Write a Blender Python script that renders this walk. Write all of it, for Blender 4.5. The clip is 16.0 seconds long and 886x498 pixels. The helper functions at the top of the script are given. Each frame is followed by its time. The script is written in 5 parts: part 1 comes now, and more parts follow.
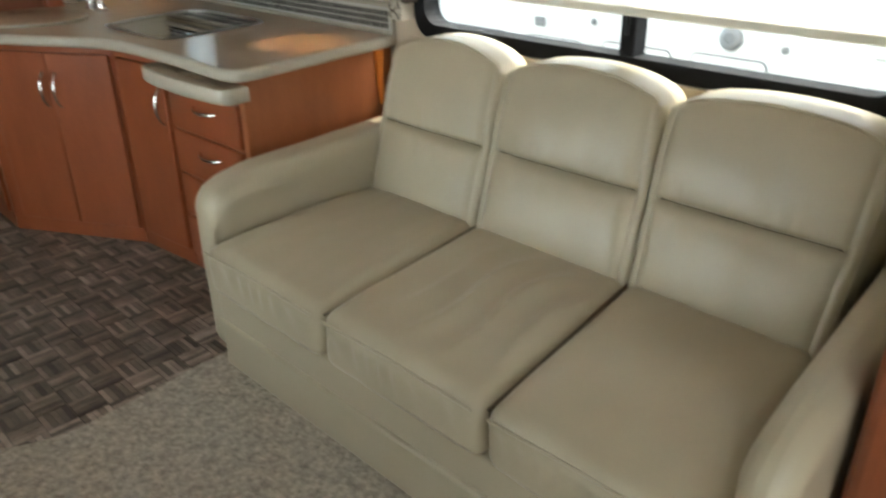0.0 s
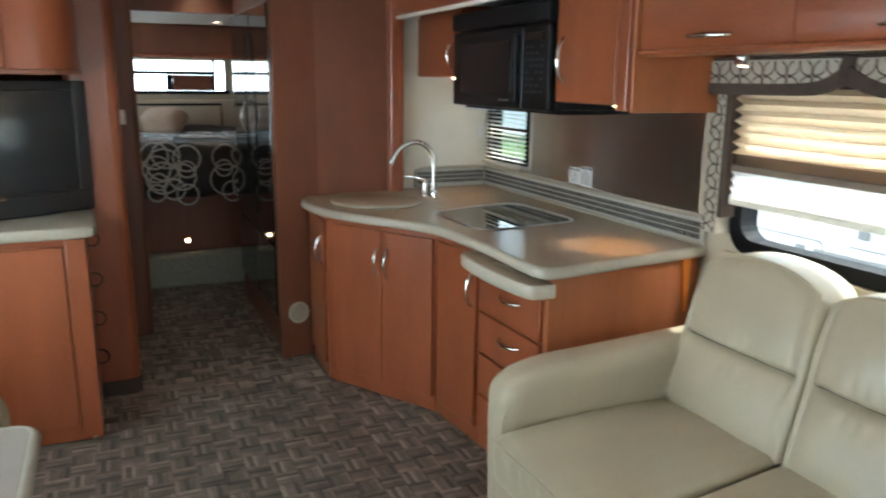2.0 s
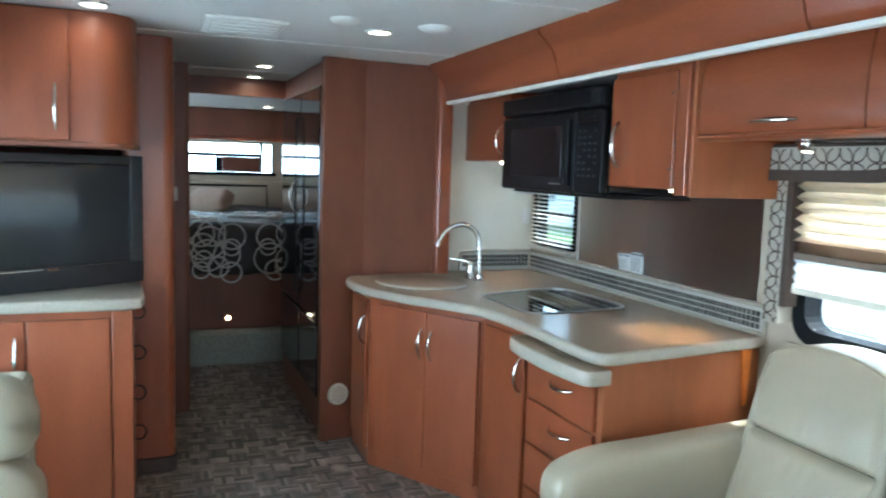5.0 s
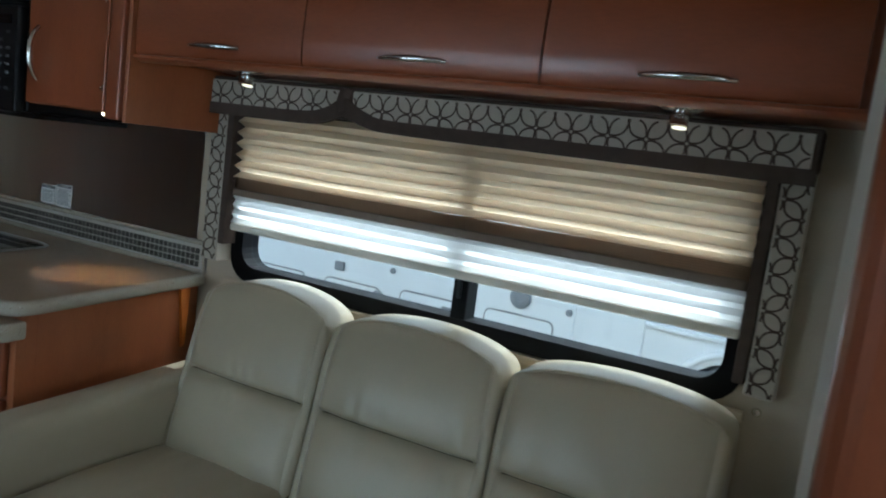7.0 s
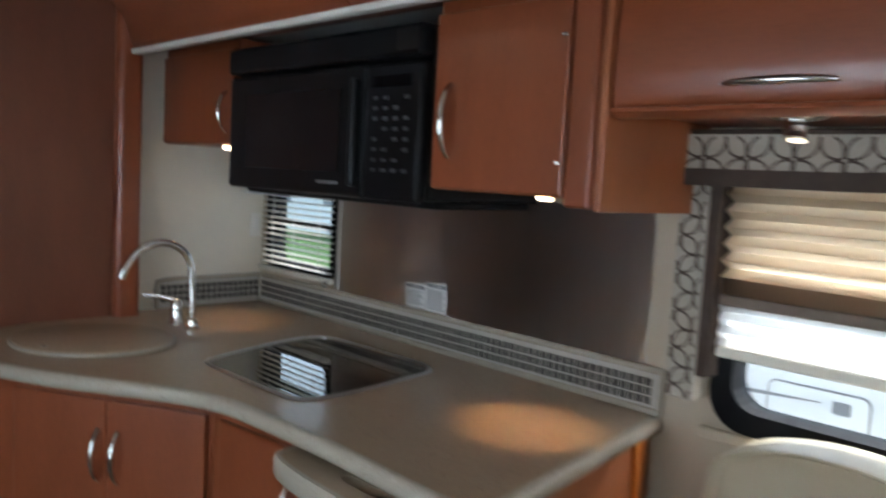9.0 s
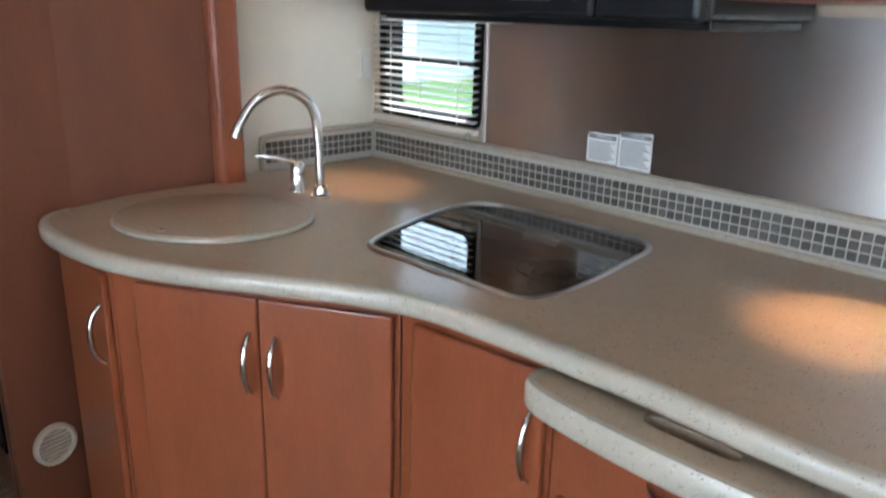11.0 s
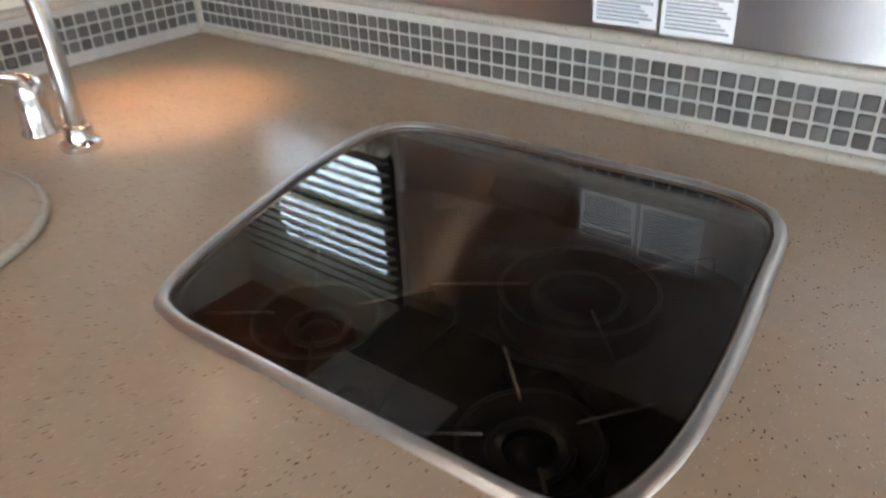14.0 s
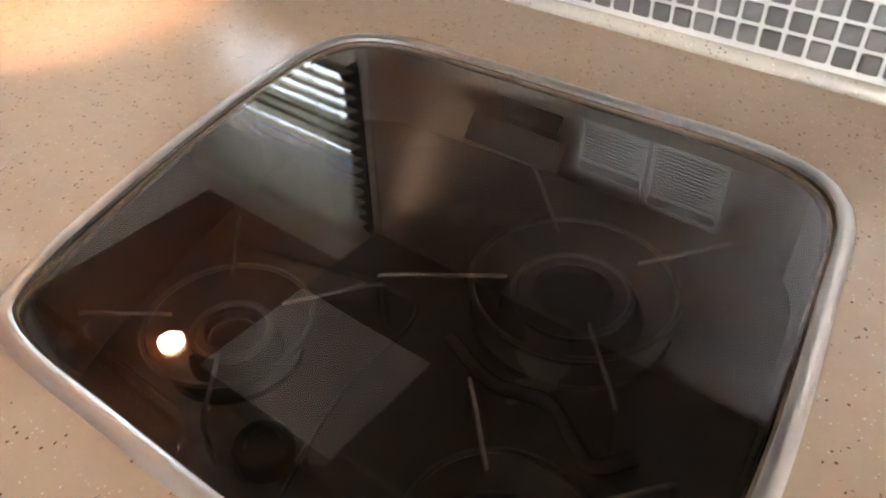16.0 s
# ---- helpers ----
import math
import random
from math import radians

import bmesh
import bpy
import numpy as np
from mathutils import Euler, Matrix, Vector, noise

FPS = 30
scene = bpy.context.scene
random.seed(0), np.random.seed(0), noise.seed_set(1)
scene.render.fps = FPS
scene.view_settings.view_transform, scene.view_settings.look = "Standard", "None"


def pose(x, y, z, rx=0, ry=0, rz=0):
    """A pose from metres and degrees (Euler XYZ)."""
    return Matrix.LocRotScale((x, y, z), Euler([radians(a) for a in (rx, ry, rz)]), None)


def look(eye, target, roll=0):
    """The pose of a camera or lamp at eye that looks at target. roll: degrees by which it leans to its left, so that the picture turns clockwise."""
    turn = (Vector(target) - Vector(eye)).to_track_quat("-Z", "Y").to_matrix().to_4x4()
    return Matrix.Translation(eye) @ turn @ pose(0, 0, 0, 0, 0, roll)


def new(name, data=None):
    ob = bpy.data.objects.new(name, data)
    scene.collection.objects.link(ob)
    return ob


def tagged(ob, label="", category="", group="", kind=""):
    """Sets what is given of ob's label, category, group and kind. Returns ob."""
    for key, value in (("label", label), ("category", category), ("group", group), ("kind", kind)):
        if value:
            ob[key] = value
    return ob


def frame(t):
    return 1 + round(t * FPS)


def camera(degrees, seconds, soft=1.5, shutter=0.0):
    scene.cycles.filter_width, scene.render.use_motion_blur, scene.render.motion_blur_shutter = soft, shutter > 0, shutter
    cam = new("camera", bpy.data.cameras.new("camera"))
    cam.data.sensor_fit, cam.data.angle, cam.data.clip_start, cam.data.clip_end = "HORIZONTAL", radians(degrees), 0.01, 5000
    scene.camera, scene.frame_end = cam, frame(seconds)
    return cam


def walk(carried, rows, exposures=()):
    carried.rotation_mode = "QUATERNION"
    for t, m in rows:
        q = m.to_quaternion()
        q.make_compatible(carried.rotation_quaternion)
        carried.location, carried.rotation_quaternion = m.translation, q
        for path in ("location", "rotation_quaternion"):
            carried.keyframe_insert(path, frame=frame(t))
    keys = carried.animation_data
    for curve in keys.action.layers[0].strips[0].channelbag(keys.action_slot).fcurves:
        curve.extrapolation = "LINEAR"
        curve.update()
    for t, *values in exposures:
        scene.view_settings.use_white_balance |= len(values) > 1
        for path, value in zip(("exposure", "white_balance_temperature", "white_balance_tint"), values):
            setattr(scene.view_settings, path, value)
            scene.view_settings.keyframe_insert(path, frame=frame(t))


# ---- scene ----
cam = camera(60.4, 16.0, soft=2.0, shutter=0.4)
PATH = [
    (0, (0.428, 0.651, 1.455), (-0.837, 1.933, 0.585), -0.3),
    (0.5, (0.438, 0.614, 1.492), (-1.023, 1.788, 0.792), -0.0),
    (1, (0.42, 0.613, 1.516), (-1.169, 1.686, 0.948), 0.5),
    (1.5, (0.408, 0.606, 1.523), (-1.28, 1.557, 1.026), 0.5),
    (2, (0.384, 0.604, 1.533), (-1.403, 1.389, 1.098), 0.6),
    (2.5, (0.371, 0.61, 1.528), (-1.515, 1.139, 1.122), 1.1),
    (3, (0.369, 0.611, 1.526), (-1.557, 1.01, 1.165), 0.6),
    (3.2, (0.37, 0.61, 1.513), (-1.563, 1.003, 1.183), 0.3),
    (5.3, (0.313, 0.556, 1.496), (-1.482, 1.416, 1.302), 1.5),
    (5.5, (0.336, 0.58, 1.521), (-1.374, 1.591, 1.297), 1.3),
    (6, (0.362, 0.624, 1.502), (-1.09, 1.98, 1.271), 3.3),
    (6.5, (0.311, 0.626, 1.472), (-0.808, 2.266, 1.229), 5.4),
    (7, (0.189, 0.699, 1.465), (-0.751, 2.446, 1.21), 7.3),
    (7.5, (-0.035, 0.879, 1.46), (-1.158, 2.518, 1.228), 4.3),
    (8, (-0.289, 0.939, 1.454), (-1.57, 2.455, 1.21), 4.6),
    (8.5, (-0.635, 0.915, 1.465), (-1.94, 2.416, 1.259), 3.1),
    (9, (-0.922, 0.976, 1.479), (-2.337, 2.377, 1.29), 3.2),
    (9.2, (-1.067, 0.993, 1.508), (-2.533, 2.346, 1.364), 1.3),
    (11.3, (-1.664, 1.009, 1.396), (-3.024, 2.287, 0.679), 1.4),
    (11.5, (-1.705, 1.067, 1.379), (-3.061, 2.309, 0.593), 1.4),
    (12, (-1.784, 1.2, 1.36), (-3.154, 2.37, 0.492), 2.2),
    (12.5, (-1.947, 1.275, 1.34), (-3.25, 2.501, 0.446), 1.9),
    (13, (-2.144, 1.321, 1.331), (-3.297, 2.717, 0.48), -0.9),
    (13.5, (-2.246, 1.467, 1.334), (-3.338, 2.925, 0.507), -1.7),
    (14, (-2.317, 1.7165, 1.3063), (-3.4095, 3.0596, 0.3049), -2.35),
    (14.5, (-2.3689, 1.8651, 1.2905), (-3.3668, 3.1165, 0.0913), -5.51),
    (15, (-2.4076, 1.942, 1.2859), (-3.3541, 3.1107, -0.0325), -7.53),
    (15.5, (-2.418, 1.9438, 1.2849), (-3.3565, 3.1104, -0.041), -6.06),
    (16, (-2.4295, 1.9117, 1.2797), (-3.3958, 3.1081, 0.0011), -1.18),
]
EXPOSURES = [(0.0, 0.38, 6450, 4), (1.5, 0.48, 6150, 3), (2.5, 0.95, 5750, 1), (3.0, 1.12, 5600, 0), (5.5, 0.88, 5000, -3), (6.0, -0.02, 5050, -3), (6.3, -0.40, 5150, -2), (7.0, -0.82, 5250, -1), (8.0, -0.70, 5500, 3), (9.0, -0.05, 5750, 8),
             (11.5, 1.08, 5600, 9), (12.5, 1.22, 5650, 9), (13.5, 1.40, 5700, 9), (14.5, 2.02, 6050, 14), (15.0, 2.48, 6350, 16), (16.0, 2.48, 6300, 16)]
walk(cam, [(t, look(eye, target, roll)) for t, eye, target, roll in PATH], EXPOSURES)

# ---- world and light ----
world = bpy.data.worlds.new("world")
scene.world = world
world.use_nodes = True
wn = world.node_tree
sky = wn.nodes.new("ShaderNodeTexSky")
sky.sky_type, sky.sun_disc = "NISHITA", False
SUN_EL, SUN_AZ = radians(58), radians(12)
sky.sun_elevation, sky.sun_rotation = SUN_EL, SUN_AZ
wn.links.new(sky.outputs[0], wn.nodes["Background"].inputs[0])
wn.nodes["Background"].inputs[1].default_value = 0.15


def lamp(name, kind, m, energy, color, **settings):
    data = bpy.data.lights.new(name, kind)
    data.energy, data.color = energy, color
    for key, value in settings.items():
        if key == "size":
            data.size = value
        elif key == "size_y":
            data.shape, data.size_y = "RECTANGLE", value
        elif key == "angle":
            data.angle = value
        elif key == "radius":
            data.shadow_soft_size = value
        elif key == "spot":
            data.spot_size, data.spot_blend = radians(value), 0.6
    ob = new(name, data)
    ob.matrix_world = m
    return ob


sun_dir = Vector((math.sin(SUN_AZ) * math.cos(SUN_EL), math.cos(SUN_AZ) * math.cos(SUN_EL), math.sin(SUN_EL)))
lamp("sun", "SUN", look(sun_dir * 20, (0, 0, 0)), 5.0, (1.0, 0.94, 0.84), angle=radians(0.5))
# daylight standing in the openings: windscreen, cab side windows, dinette window, galley window, bedroom window
DAY = (0.84, 0.93, 1.0)
lamp("windscreen_daylight", "AREA", look((2.50, 0.9, 1.35), (0, 0.9, 1.0)), 10, DAY, size=2.0, size_y=0.9)
lamp("dinette_daylight", "AREA", look((-1.9, -0.325, 1.1), (-1.9, 2.0, 1.0)), 2.0, DAY, size=1.7, size_y=1.0)
# added unseen lamp outside, above the sofa window, to backlight the pleated shade
lamp("sofa_shade_backlight", "AREA", look((-0.87, 3.05, 1.95), (-0.87, 2.6, 1.25)), 150, (1.0, 0.96, 0.90), size=3.4, size_y=0.5)
lamp("bedroom_daylight", "AREA", look((-6.6, -0.25, 1.4), (-6.6, 2.0, 1.0)), 1.3, DAY, size=0.8, size_y=0.5)

# the two lit reading lights over the sofa
for x, y in ((-1.487, 2.44), (-0.205, 2.47)):
    lamp("reading_lamp", "SPOT", look((x, y + 0.007, 1.574), (x + 0.15, 1.85, 0.47)), 1.5, (1.0, 0.82, 0.60), radius=0.015, spot=125)

# ---- materials ----
def mat(name, color, rough=0.5, metal=0.0, var=0.12, scale=6.0, fine=120.0, bump=0.06, stretch=(1, 1, 1), color2=None, coat=0.0, per_object=0.0, per_island=0.0, spec=None):
    """A surface with variation at two scales: broad shading and fine grain with relief."""
    m = bpy.data.materials.new(name)
    m.use_nodes = True
    nt, n = m.node_tree, m.node_tree.nodes
    bsdf = n["Principled BSDF"]
    tc, mp = n.new("ShaderNodeTexCoord"), n.new("ShaderNodeMapping")
    mp.inputs["Scale"].default_value = stretch
    nt.links.new(tc.outputs["Object"], mp.inputs[0])
    big, small = n.new("ShaderNodeTexNoise"), n.new("ShaderNodeTexNoise")
    big.inputs["Scale"].default_value, small.inputs["Scale"].default_value = scale, fine
    big.inputs["Detail"].default_value, small.inputs["Detail"].default_value = 4, 3
    for t in (big, small):
        nt.links.new(mp.outputs[0], t.inputs[0])
    mixf = n.new("ShaderNodeMath")
    mixf.operation = "MULTIPLY_ADD"
    nt.links.new(small.outputs[0], mixf.inputs[0])
    mixf.inputs[1].default_value = 0.45
    nt.links.new(big.outputs[0], mixf.inputs[2])
    ramp = n.new("ShaderNodeValToRGB")
    dark = [c * (1 - var) for c in color] if color2 is None else color2
    lite = [min(1, c * (1 + var)) for c in color]
    ramp.color_ramp.elements[0].position, ramp.color_ramp.elements[1].position = 0.45, 1.0
    ramp.color_ramp.elements[0].color, ramp.color_ramp.elements[1].color = (*dark, 1), (*lite, 1)
    nt.links.new(mixf.outputs[0], ramp.inputs[0])
    out = ramp.outputs[0]
    if per_object:
        info, hsv, mr = n.new("ShaderNodeObjectInfo"), n.new("ShaderNodeHueSaturation"), n.new("ShaderNodeMapRange")
        nt.links.new(info.outputs["Random"], mr.inputs[0])
        mr.inputs[3].default_value, mr.inputs[4].default_value = 1 - per_object, 1 + per_object
        nt.links.new(mr.outputs[0], hsv.inputs["Value"])
        nt.links.new(out, hsv.inputs["Color"])
        out = hsv.outputs[0]
    if per_island:
        geo, hsv, mr = n.new("ShaderNodeNewGeometry"), n.new("ShaderNodeHueSaturation"), n.new("ShaderNodeMapRange")
        nt.links.new(geo.outputs["Random Per Island"], mr.inputs[0])
        mr.inputs[3].default_value, mr.inputs[4].default_value = 1 - per_island, 1 + per_island
        nt.links.new(mr.outputs[0], hsv.inputs["Value"])
        nt.links.new(out, hsv.inputs["Color"])
        out = hsv.outputs[0]
    nt.links.new(out, bsdf.inputs["Base Color"])
    rr = n.new("ShaderNodeMapRange")
    nt.links.new(big.outputs[0], rr.inputs[0])
    rr.inputs[3].default_value, rr.inputs[4].default_value = max(0.02, rough * 0.82), min(1, rough * 1.18)
    nt.links.new(rr.outputs[0], bsdf.inputs["Roughness"])
    bsdf.inputs["Metallic"].default_value = metal
    bsdf.inputs["Coat Weight"].default_value, bsdf.inputs["Coat Roughness"].default_value = coat, 0.15
    if spec is not None:
        bsdf.inputs["Specular IOR Level"].default_value = spec
    if bump:
        b = n.new("ShaderNodeBump")
        b.inputs["Strength"].default_value, b.inputs["Distance"].default_value = bump, 0.004
        nt.links.new(small.outputs[0], b.inputs["Height"])
        nt.links.new(b.outputs[0], bsdf.inputs["Normal"])
    return m


def glow(name, color, strength):
    m = bpy.data.materials.new(name)
    m.use_nodes = True
    b = m.node_tree.nodes["Principled BSDF"]
    b.inputs["Base Color"].default_value = (*color, 1)
    b.inputs["Emission Color"].default_value, b.inputs["Emission Strength"].default_value = (*color, 1), strength
    return m


def glass(name, color, rough=0.0):
    m = bpy.data.materials.new(name)
    m.use_nodes = True
    b = m.node_tree.nodes["Principled BSDF"]
    b.inputs["Base Color"].default_value, b.inputs["Transmission Weight"].default_value = (*color, 1), 1.0
    b.inputs["Roughness"].default_value, b.inputs["IOR"].default_value = rough, 1.45
    return m


def cloth_through(name, color, share):
    """Thin cloth that lets light through."""
    m = bpy.data.materials.new(name)
    m.use_nodes = True
    nt, n = m.node_tree, m.node_tree.nodes
    tr, mx, b, nz = n.new("ShaderNodeBsdfTranslucent"), n.new("ShaderNodeMixShader"), n["Principled BSDF"], n.new("ShaderNodeTexNoise")
    nz.inputs["Scale"].default_value = 90
    ramp = n.new("ShaderNodeValToRGB")
    ramp.color_ramp.elements[0].color, ramp.color_ramp.elements[1].color = (*[c * 0.88 for c in color], 1), (*color, 1)
    nt.links.new(nz.outputs[0], ramp.inputs[0])
    nt.links.new(ramp.outputs[0], b.inputs["Base Color"])
    nt.links.new(ramp.outputs[0], tr.inputs[0])
    b.inputs["Roughness"].default_value = 0.85
    mx.inputs[0].default_value = share
    nt.links.new(b.outputs[0], mx.inputs[1])
    nt.links.new(tr.outputs[0], mx.inputs[2])
    nt.links.new(mx.outputs[0], n["Material Output"].inputs[0])
    return m


def stone(name, color, speck_dark, speck_light, grow=1.0):
    """Solid-surface worktop with fine dark and light chips."""
    m = mat(name, color, rough=0.22, var=0.07, scale=3, fine=60, bump=0.015)
    nt, n = m.node_tree, m.node_tree.nodes
    bsdf = n["Principled BSDF"]
    src = bsdf.inputs["Base Color"].links[0].from_socket
    tc = n["Texture Coordinate"]
    for scale, chip, limit in ((185, speck_dark, 0.18 * grow), (330, speck_light, 0.17), (105, speck_dark, 0.085 * grow)):
        v, ramp, mx = n.new("ShaderNodeTexVoronoi"), n.new("ShaderNodeValToRGB"), n.new("ShaderNodeMix")
        v.inputs["Scale"].default_value = scale
        nt.links.new(tc.outputs["Object"], v.inputs[0])
        ramp.color_ramp.elements[0].position, ramp.color_ramp.elements[1].position = limit, limit + 0.05
        ramp.color_ramp.elements[0].color, ramp.color_ramp.elements[1].color = (1, 1, 1, 1), (0, 0, 0, 1)
        nt.links.new(v.outputs["Distance"], ramp.inputs[0])
        gate, gr = n.new("ShaderNodeTexNoise"), n.new("ShaderNodeMath")
        gate.inputs["Scale"].default_value = scale * 0.35
        nt.links.new(tc.outputs["Object"], gate.inputs[0])
        gr.operation = "GREATER_THAN"
        gr.inputs[1].default_value = 0.56
        nt.links.new(gate.outputs[0], gr.inputs[0])
        mul = n.new("ShaderNodeMath")
        mul.operation = "MULTIPLY"
        nt.links.new(ramp.outputs[0], mul.inputs[0])
        nt.links.new(gr.outputs[0], mul.inputs[1])
        mx.data_type = "RGBA"
        nt.links.new(mul.outputs[0], mx.inputs[0])
        nt.links.new(src, mx.inputs[6])
        mx.inputs[7].default_value = (*chip, 1)
        src = mx.outputs[2]
    nt.links.new(src, bsdf.inputs["Base Color"])
    return m


WOOD = mat("cherry_wood", (0.272, 0.073, 0.027), rough=0.33, var=0.17, scale=2.4, fine=38, bump=0.03, stretch=(4, 4, 1), coat=0.15)
WOOD_FLAT = mat("cherry_wood_lengthwise", (0.272, 0.073, 0.027), rough=0.33, var=0.17, scale=2.4, fine=38, bump=0.03, stretch=(1, 4, 4), coat=0.15)
WOOD_LITE = mat("cherry_veneer_light", (0.34, 0.112, 0.042), rough=0.36, var=0.16, scale=2.4, fine=38, bump=0.03, stretch=(4, 4, 1))
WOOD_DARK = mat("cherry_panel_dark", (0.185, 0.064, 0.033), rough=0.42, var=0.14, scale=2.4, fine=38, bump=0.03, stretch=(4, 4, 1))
# orange that imitates sunlight falling on the galley end panel
SUN_SLIVER = mat("painted_sun_orange", (0.75, 0.22, 0.03), rough=0.5)
LEATHER = mat("cream_leather", (0.428, 0.370, 0.262), rough=0.34, var=0.05, scale=5, fine=420, bump=0.10)
COUNTER = stone("beige_solid_surface", (0.40, 0.308, 0.220), (0.11, 0.065, 0.035), (0.62, 0.55, 0.44))
COUNTER_EDGE = stone("pale_solid_surface_edge", (0.43, 0.385, 0.31), (0.13, 0.09, 0.06), (0.75, 0.71, 0.62), 1.05)
STEEL = mat("brushed_steel", (0.56, 0.54, 0.51), rough=0.38, metal=1.0, var=0.05, scale=3, fine=60, bump=0.02, stretch=(1, 1, 30))
GRATE = mat("dull_dark_metal", (0.11, 0.105, 0.10), rough=0.30, metal=1.0, var=0.1)
WIRE = mat("bright_wire", (0.68, 0.66, 0.63), rough=0.22, metal=1.0, var=0.08, bump=0.0)
ALU = mat("dull_aluminium_mesh", (0.92, 0.90, 0.87), rough=0.45, metal=0.0, var=0.2, scale=300, fine=500, bump=0.4)
CHROME = mat("satin_nickel", (0.70, 0.68, 0.64), rough=0.18, metal=1.0, var=0.03, bump=0.0)
SHEET = mat("steel_sheet", (0.54, 0.505, 0.475), rough=0.37, metal=1.0, var=0.05, scale=1.5, fine=40, bump=0.0, stretch=(7, 1, 1))
brushed = SHEET.node_tree
tangent = brushed.nodes.new("ShaderNodeTangent")
tangent.direction_type, tangent.axis = "RADIAL", "Z"
brushed.links.new(tangent.outputs[0], brushed.nodes["Principled BSDF"].inputs["Tangent"])
brushed.nodes["Principled BSDF"].inputs["Anisotropic"].default_value = 0.88
brushed.nodes["Principled BSDF"].inputs["Anisotropic Rotation"].default_value = 0.25
BLACK = mat("black_plastic", (0.009, 0.009, 0.010), rough=0.33, var=0.1, bump=0.02, spec=0.22)
# brown back stitching; also the painted shade between the seat cushions
SEAM_AND_GAP_SHADE = mat("stitching_and_gap_shade", (0.11, 0.085, 0.055), rough=0.6, var=0.1)
ENAMEL = mat("dark_enamel", (0.048, 0.044, 0.041), rough=0.26, var=0.2, scale=9)
BLACK_GLOSS = mat("black_gloss", (0.006, 0.006, 0.007), rough=0.06, var=0.05, bump=0.0)
BLACK_RUBBER = mat("black_window_frame", (0.005, 0.005, 0.006), rough=0.65, var=0.1, spec=0.12)
WALL = mat("cream_wallboard", (0.74, 0.70, 0.60), rough=0.62, var=0.05, scale=7, fine=160, bump=0.05)
WALL_TAN = mat("tan_wallboard", (0.52, 0.44, 0.33), rough=0.65, var=0.06, scale=7, fine=160, bump=0.05)
CEIL = mat("white_ceiling", (0.72, 0.70, 0.66), rough=0.75, var=0.03, scale=3, fine=200, bump=0.05)
WHITE = mat("white_plastic", (0.78, 0.76, 0.71), rough=0.4, var=0.03)
CARPET = mat("oatmeal_carpet", (0.425, 0.369, 0.3), rough=0.95, var=0.45, scale=60, fine=330, bump=0.8, spec=0.1)
CARPET_PALE = mat("pale_carpet", (0.36, 0.37, 0.31), rough=0.95, var=0.2, scale=40, fine=300, bump=0.6, spec=0.1)
FLOOR = mat("vinyl_brown", (0.178, 0.140, 0.112), rough=0.44, var=0.40, scale=14, fine=90, bump=0.10, stretch=(1, 1, 1), per_object=0.30, per_island=0.75)
FLOOR_BASE = mat("vinyl_joint", (0.17, 0.142, 0.118), rough=0.6, var=0.2, scale=20)
FLOOR_DARK = mat("vinyl_dark_streak", (0.060, 0.045, 0.037), rough=0.5, var=0.3, scale=14)
TILE = mat("grey_mosaic_glass", (0.115, 0.108, 0.098), rough=0.16, var=0.12, scale=30, bump=0.02, per_object=0.22)
GROUT = mat("pale_grout", (0.47, 0.44, 0.39), rough=0.8, var=0.06, scale=40)
TAUPE = mat("taupe_fabric", (0.085, 0.062, 0.050), rough=0.9, var=0.15, scale=30, fine=500, bump=0.2, spec=0.15)
FABRIC = mat("cream_fabric", (0.47, 0.42, 0.345), rough=0.9, var=0.08, scale=30, fine=600, bump=0.2, spec=0.15)
PLEAT = cloth_through("tan_pleated_cloth", (0.84, 0.68, 0.49), 0.68)
PLEAT_STACK = cloth_through("taupe_gathered_cloth", (0.40, 0.29, 0.20), 0.25)
RAIL = mat("taupe_rail", (0.20, 0.15, 0.11), rough=0.6, var=0.1, scale=20)
PLEAT_WHITE = cloth_through("white_pleated_cloth", (0.96, 0.96, 0.95), 0.80)
DUVET = mat("black_satin_duvet", (0.022, 0.018, 0.017), rough=0.5, var=0.3, scale=8, fine=200, bump=0.1)
RING = mat("white_embroidery", (0.62, 0.58, 0.54), rough=0.6, var=0.1)
PILLOW = mat("tan_pillow", (0.45, 0.34, 0.26), rough=0.85, var=0.1, scale=20, bump=0.2)
GLASS = glass("window_glass", (0.90, 0.97, 1.0))
HOB_GLASS = glass("smoked_cover_glass", (0.44, 0.40, 0.37))
PAPER = mat("white_sticker", (0.80, 0.79, 0.76), rough=0.5, var=0.03)
INK = mat("grey_print", (0.20, 0.20, 0.20), rough=0.6, var=0.05)
COACH = mat("white_gelcoat", (0.74, 0.76, 0.78), rough=0.3, var=0.04, scale=2, bump=0.0)
COACH_GREY = mat("grey_coach_stripe", (0.22, 0.23, 0.25), rough=0.4, var=0.05)
GROUND = mat("gravel_ground", (0.30, 0.28, 0.25), rough=0.95, var=0.3, scale=2, fine=60, bump=0.5)
GRASS = mat("grass", (0.10, 0.19, 0.035), rough=0.95, var=0.35, scale=3, fine=40, bump=0.6)
SLAT = mat("pale_metal_slat", (0.66, 0.63, 0.56), rough=0.4, var=0.04)
SCREEN = mat("dark_screen", (0.018, 0.019, 0.021), rough=0.10, var=0.1, bump=0.0)
TV_GREY = mat("charcoal_bezel", (0.013, 0.013, 0.014), rough=0.30, var=0.1)
KEY_PRINT = mat("grey_key_print", (0.05, 0.05, 0.053), rough=0.5, var=0.3, scale=160)
HAZE = glow("bright_sky_haze", (0.93, 0.97, 1.0), 4.8)
HAZE_NORTH = glow("pale_northern_haze", (0.86, 0.94, 1.0), 1.9)
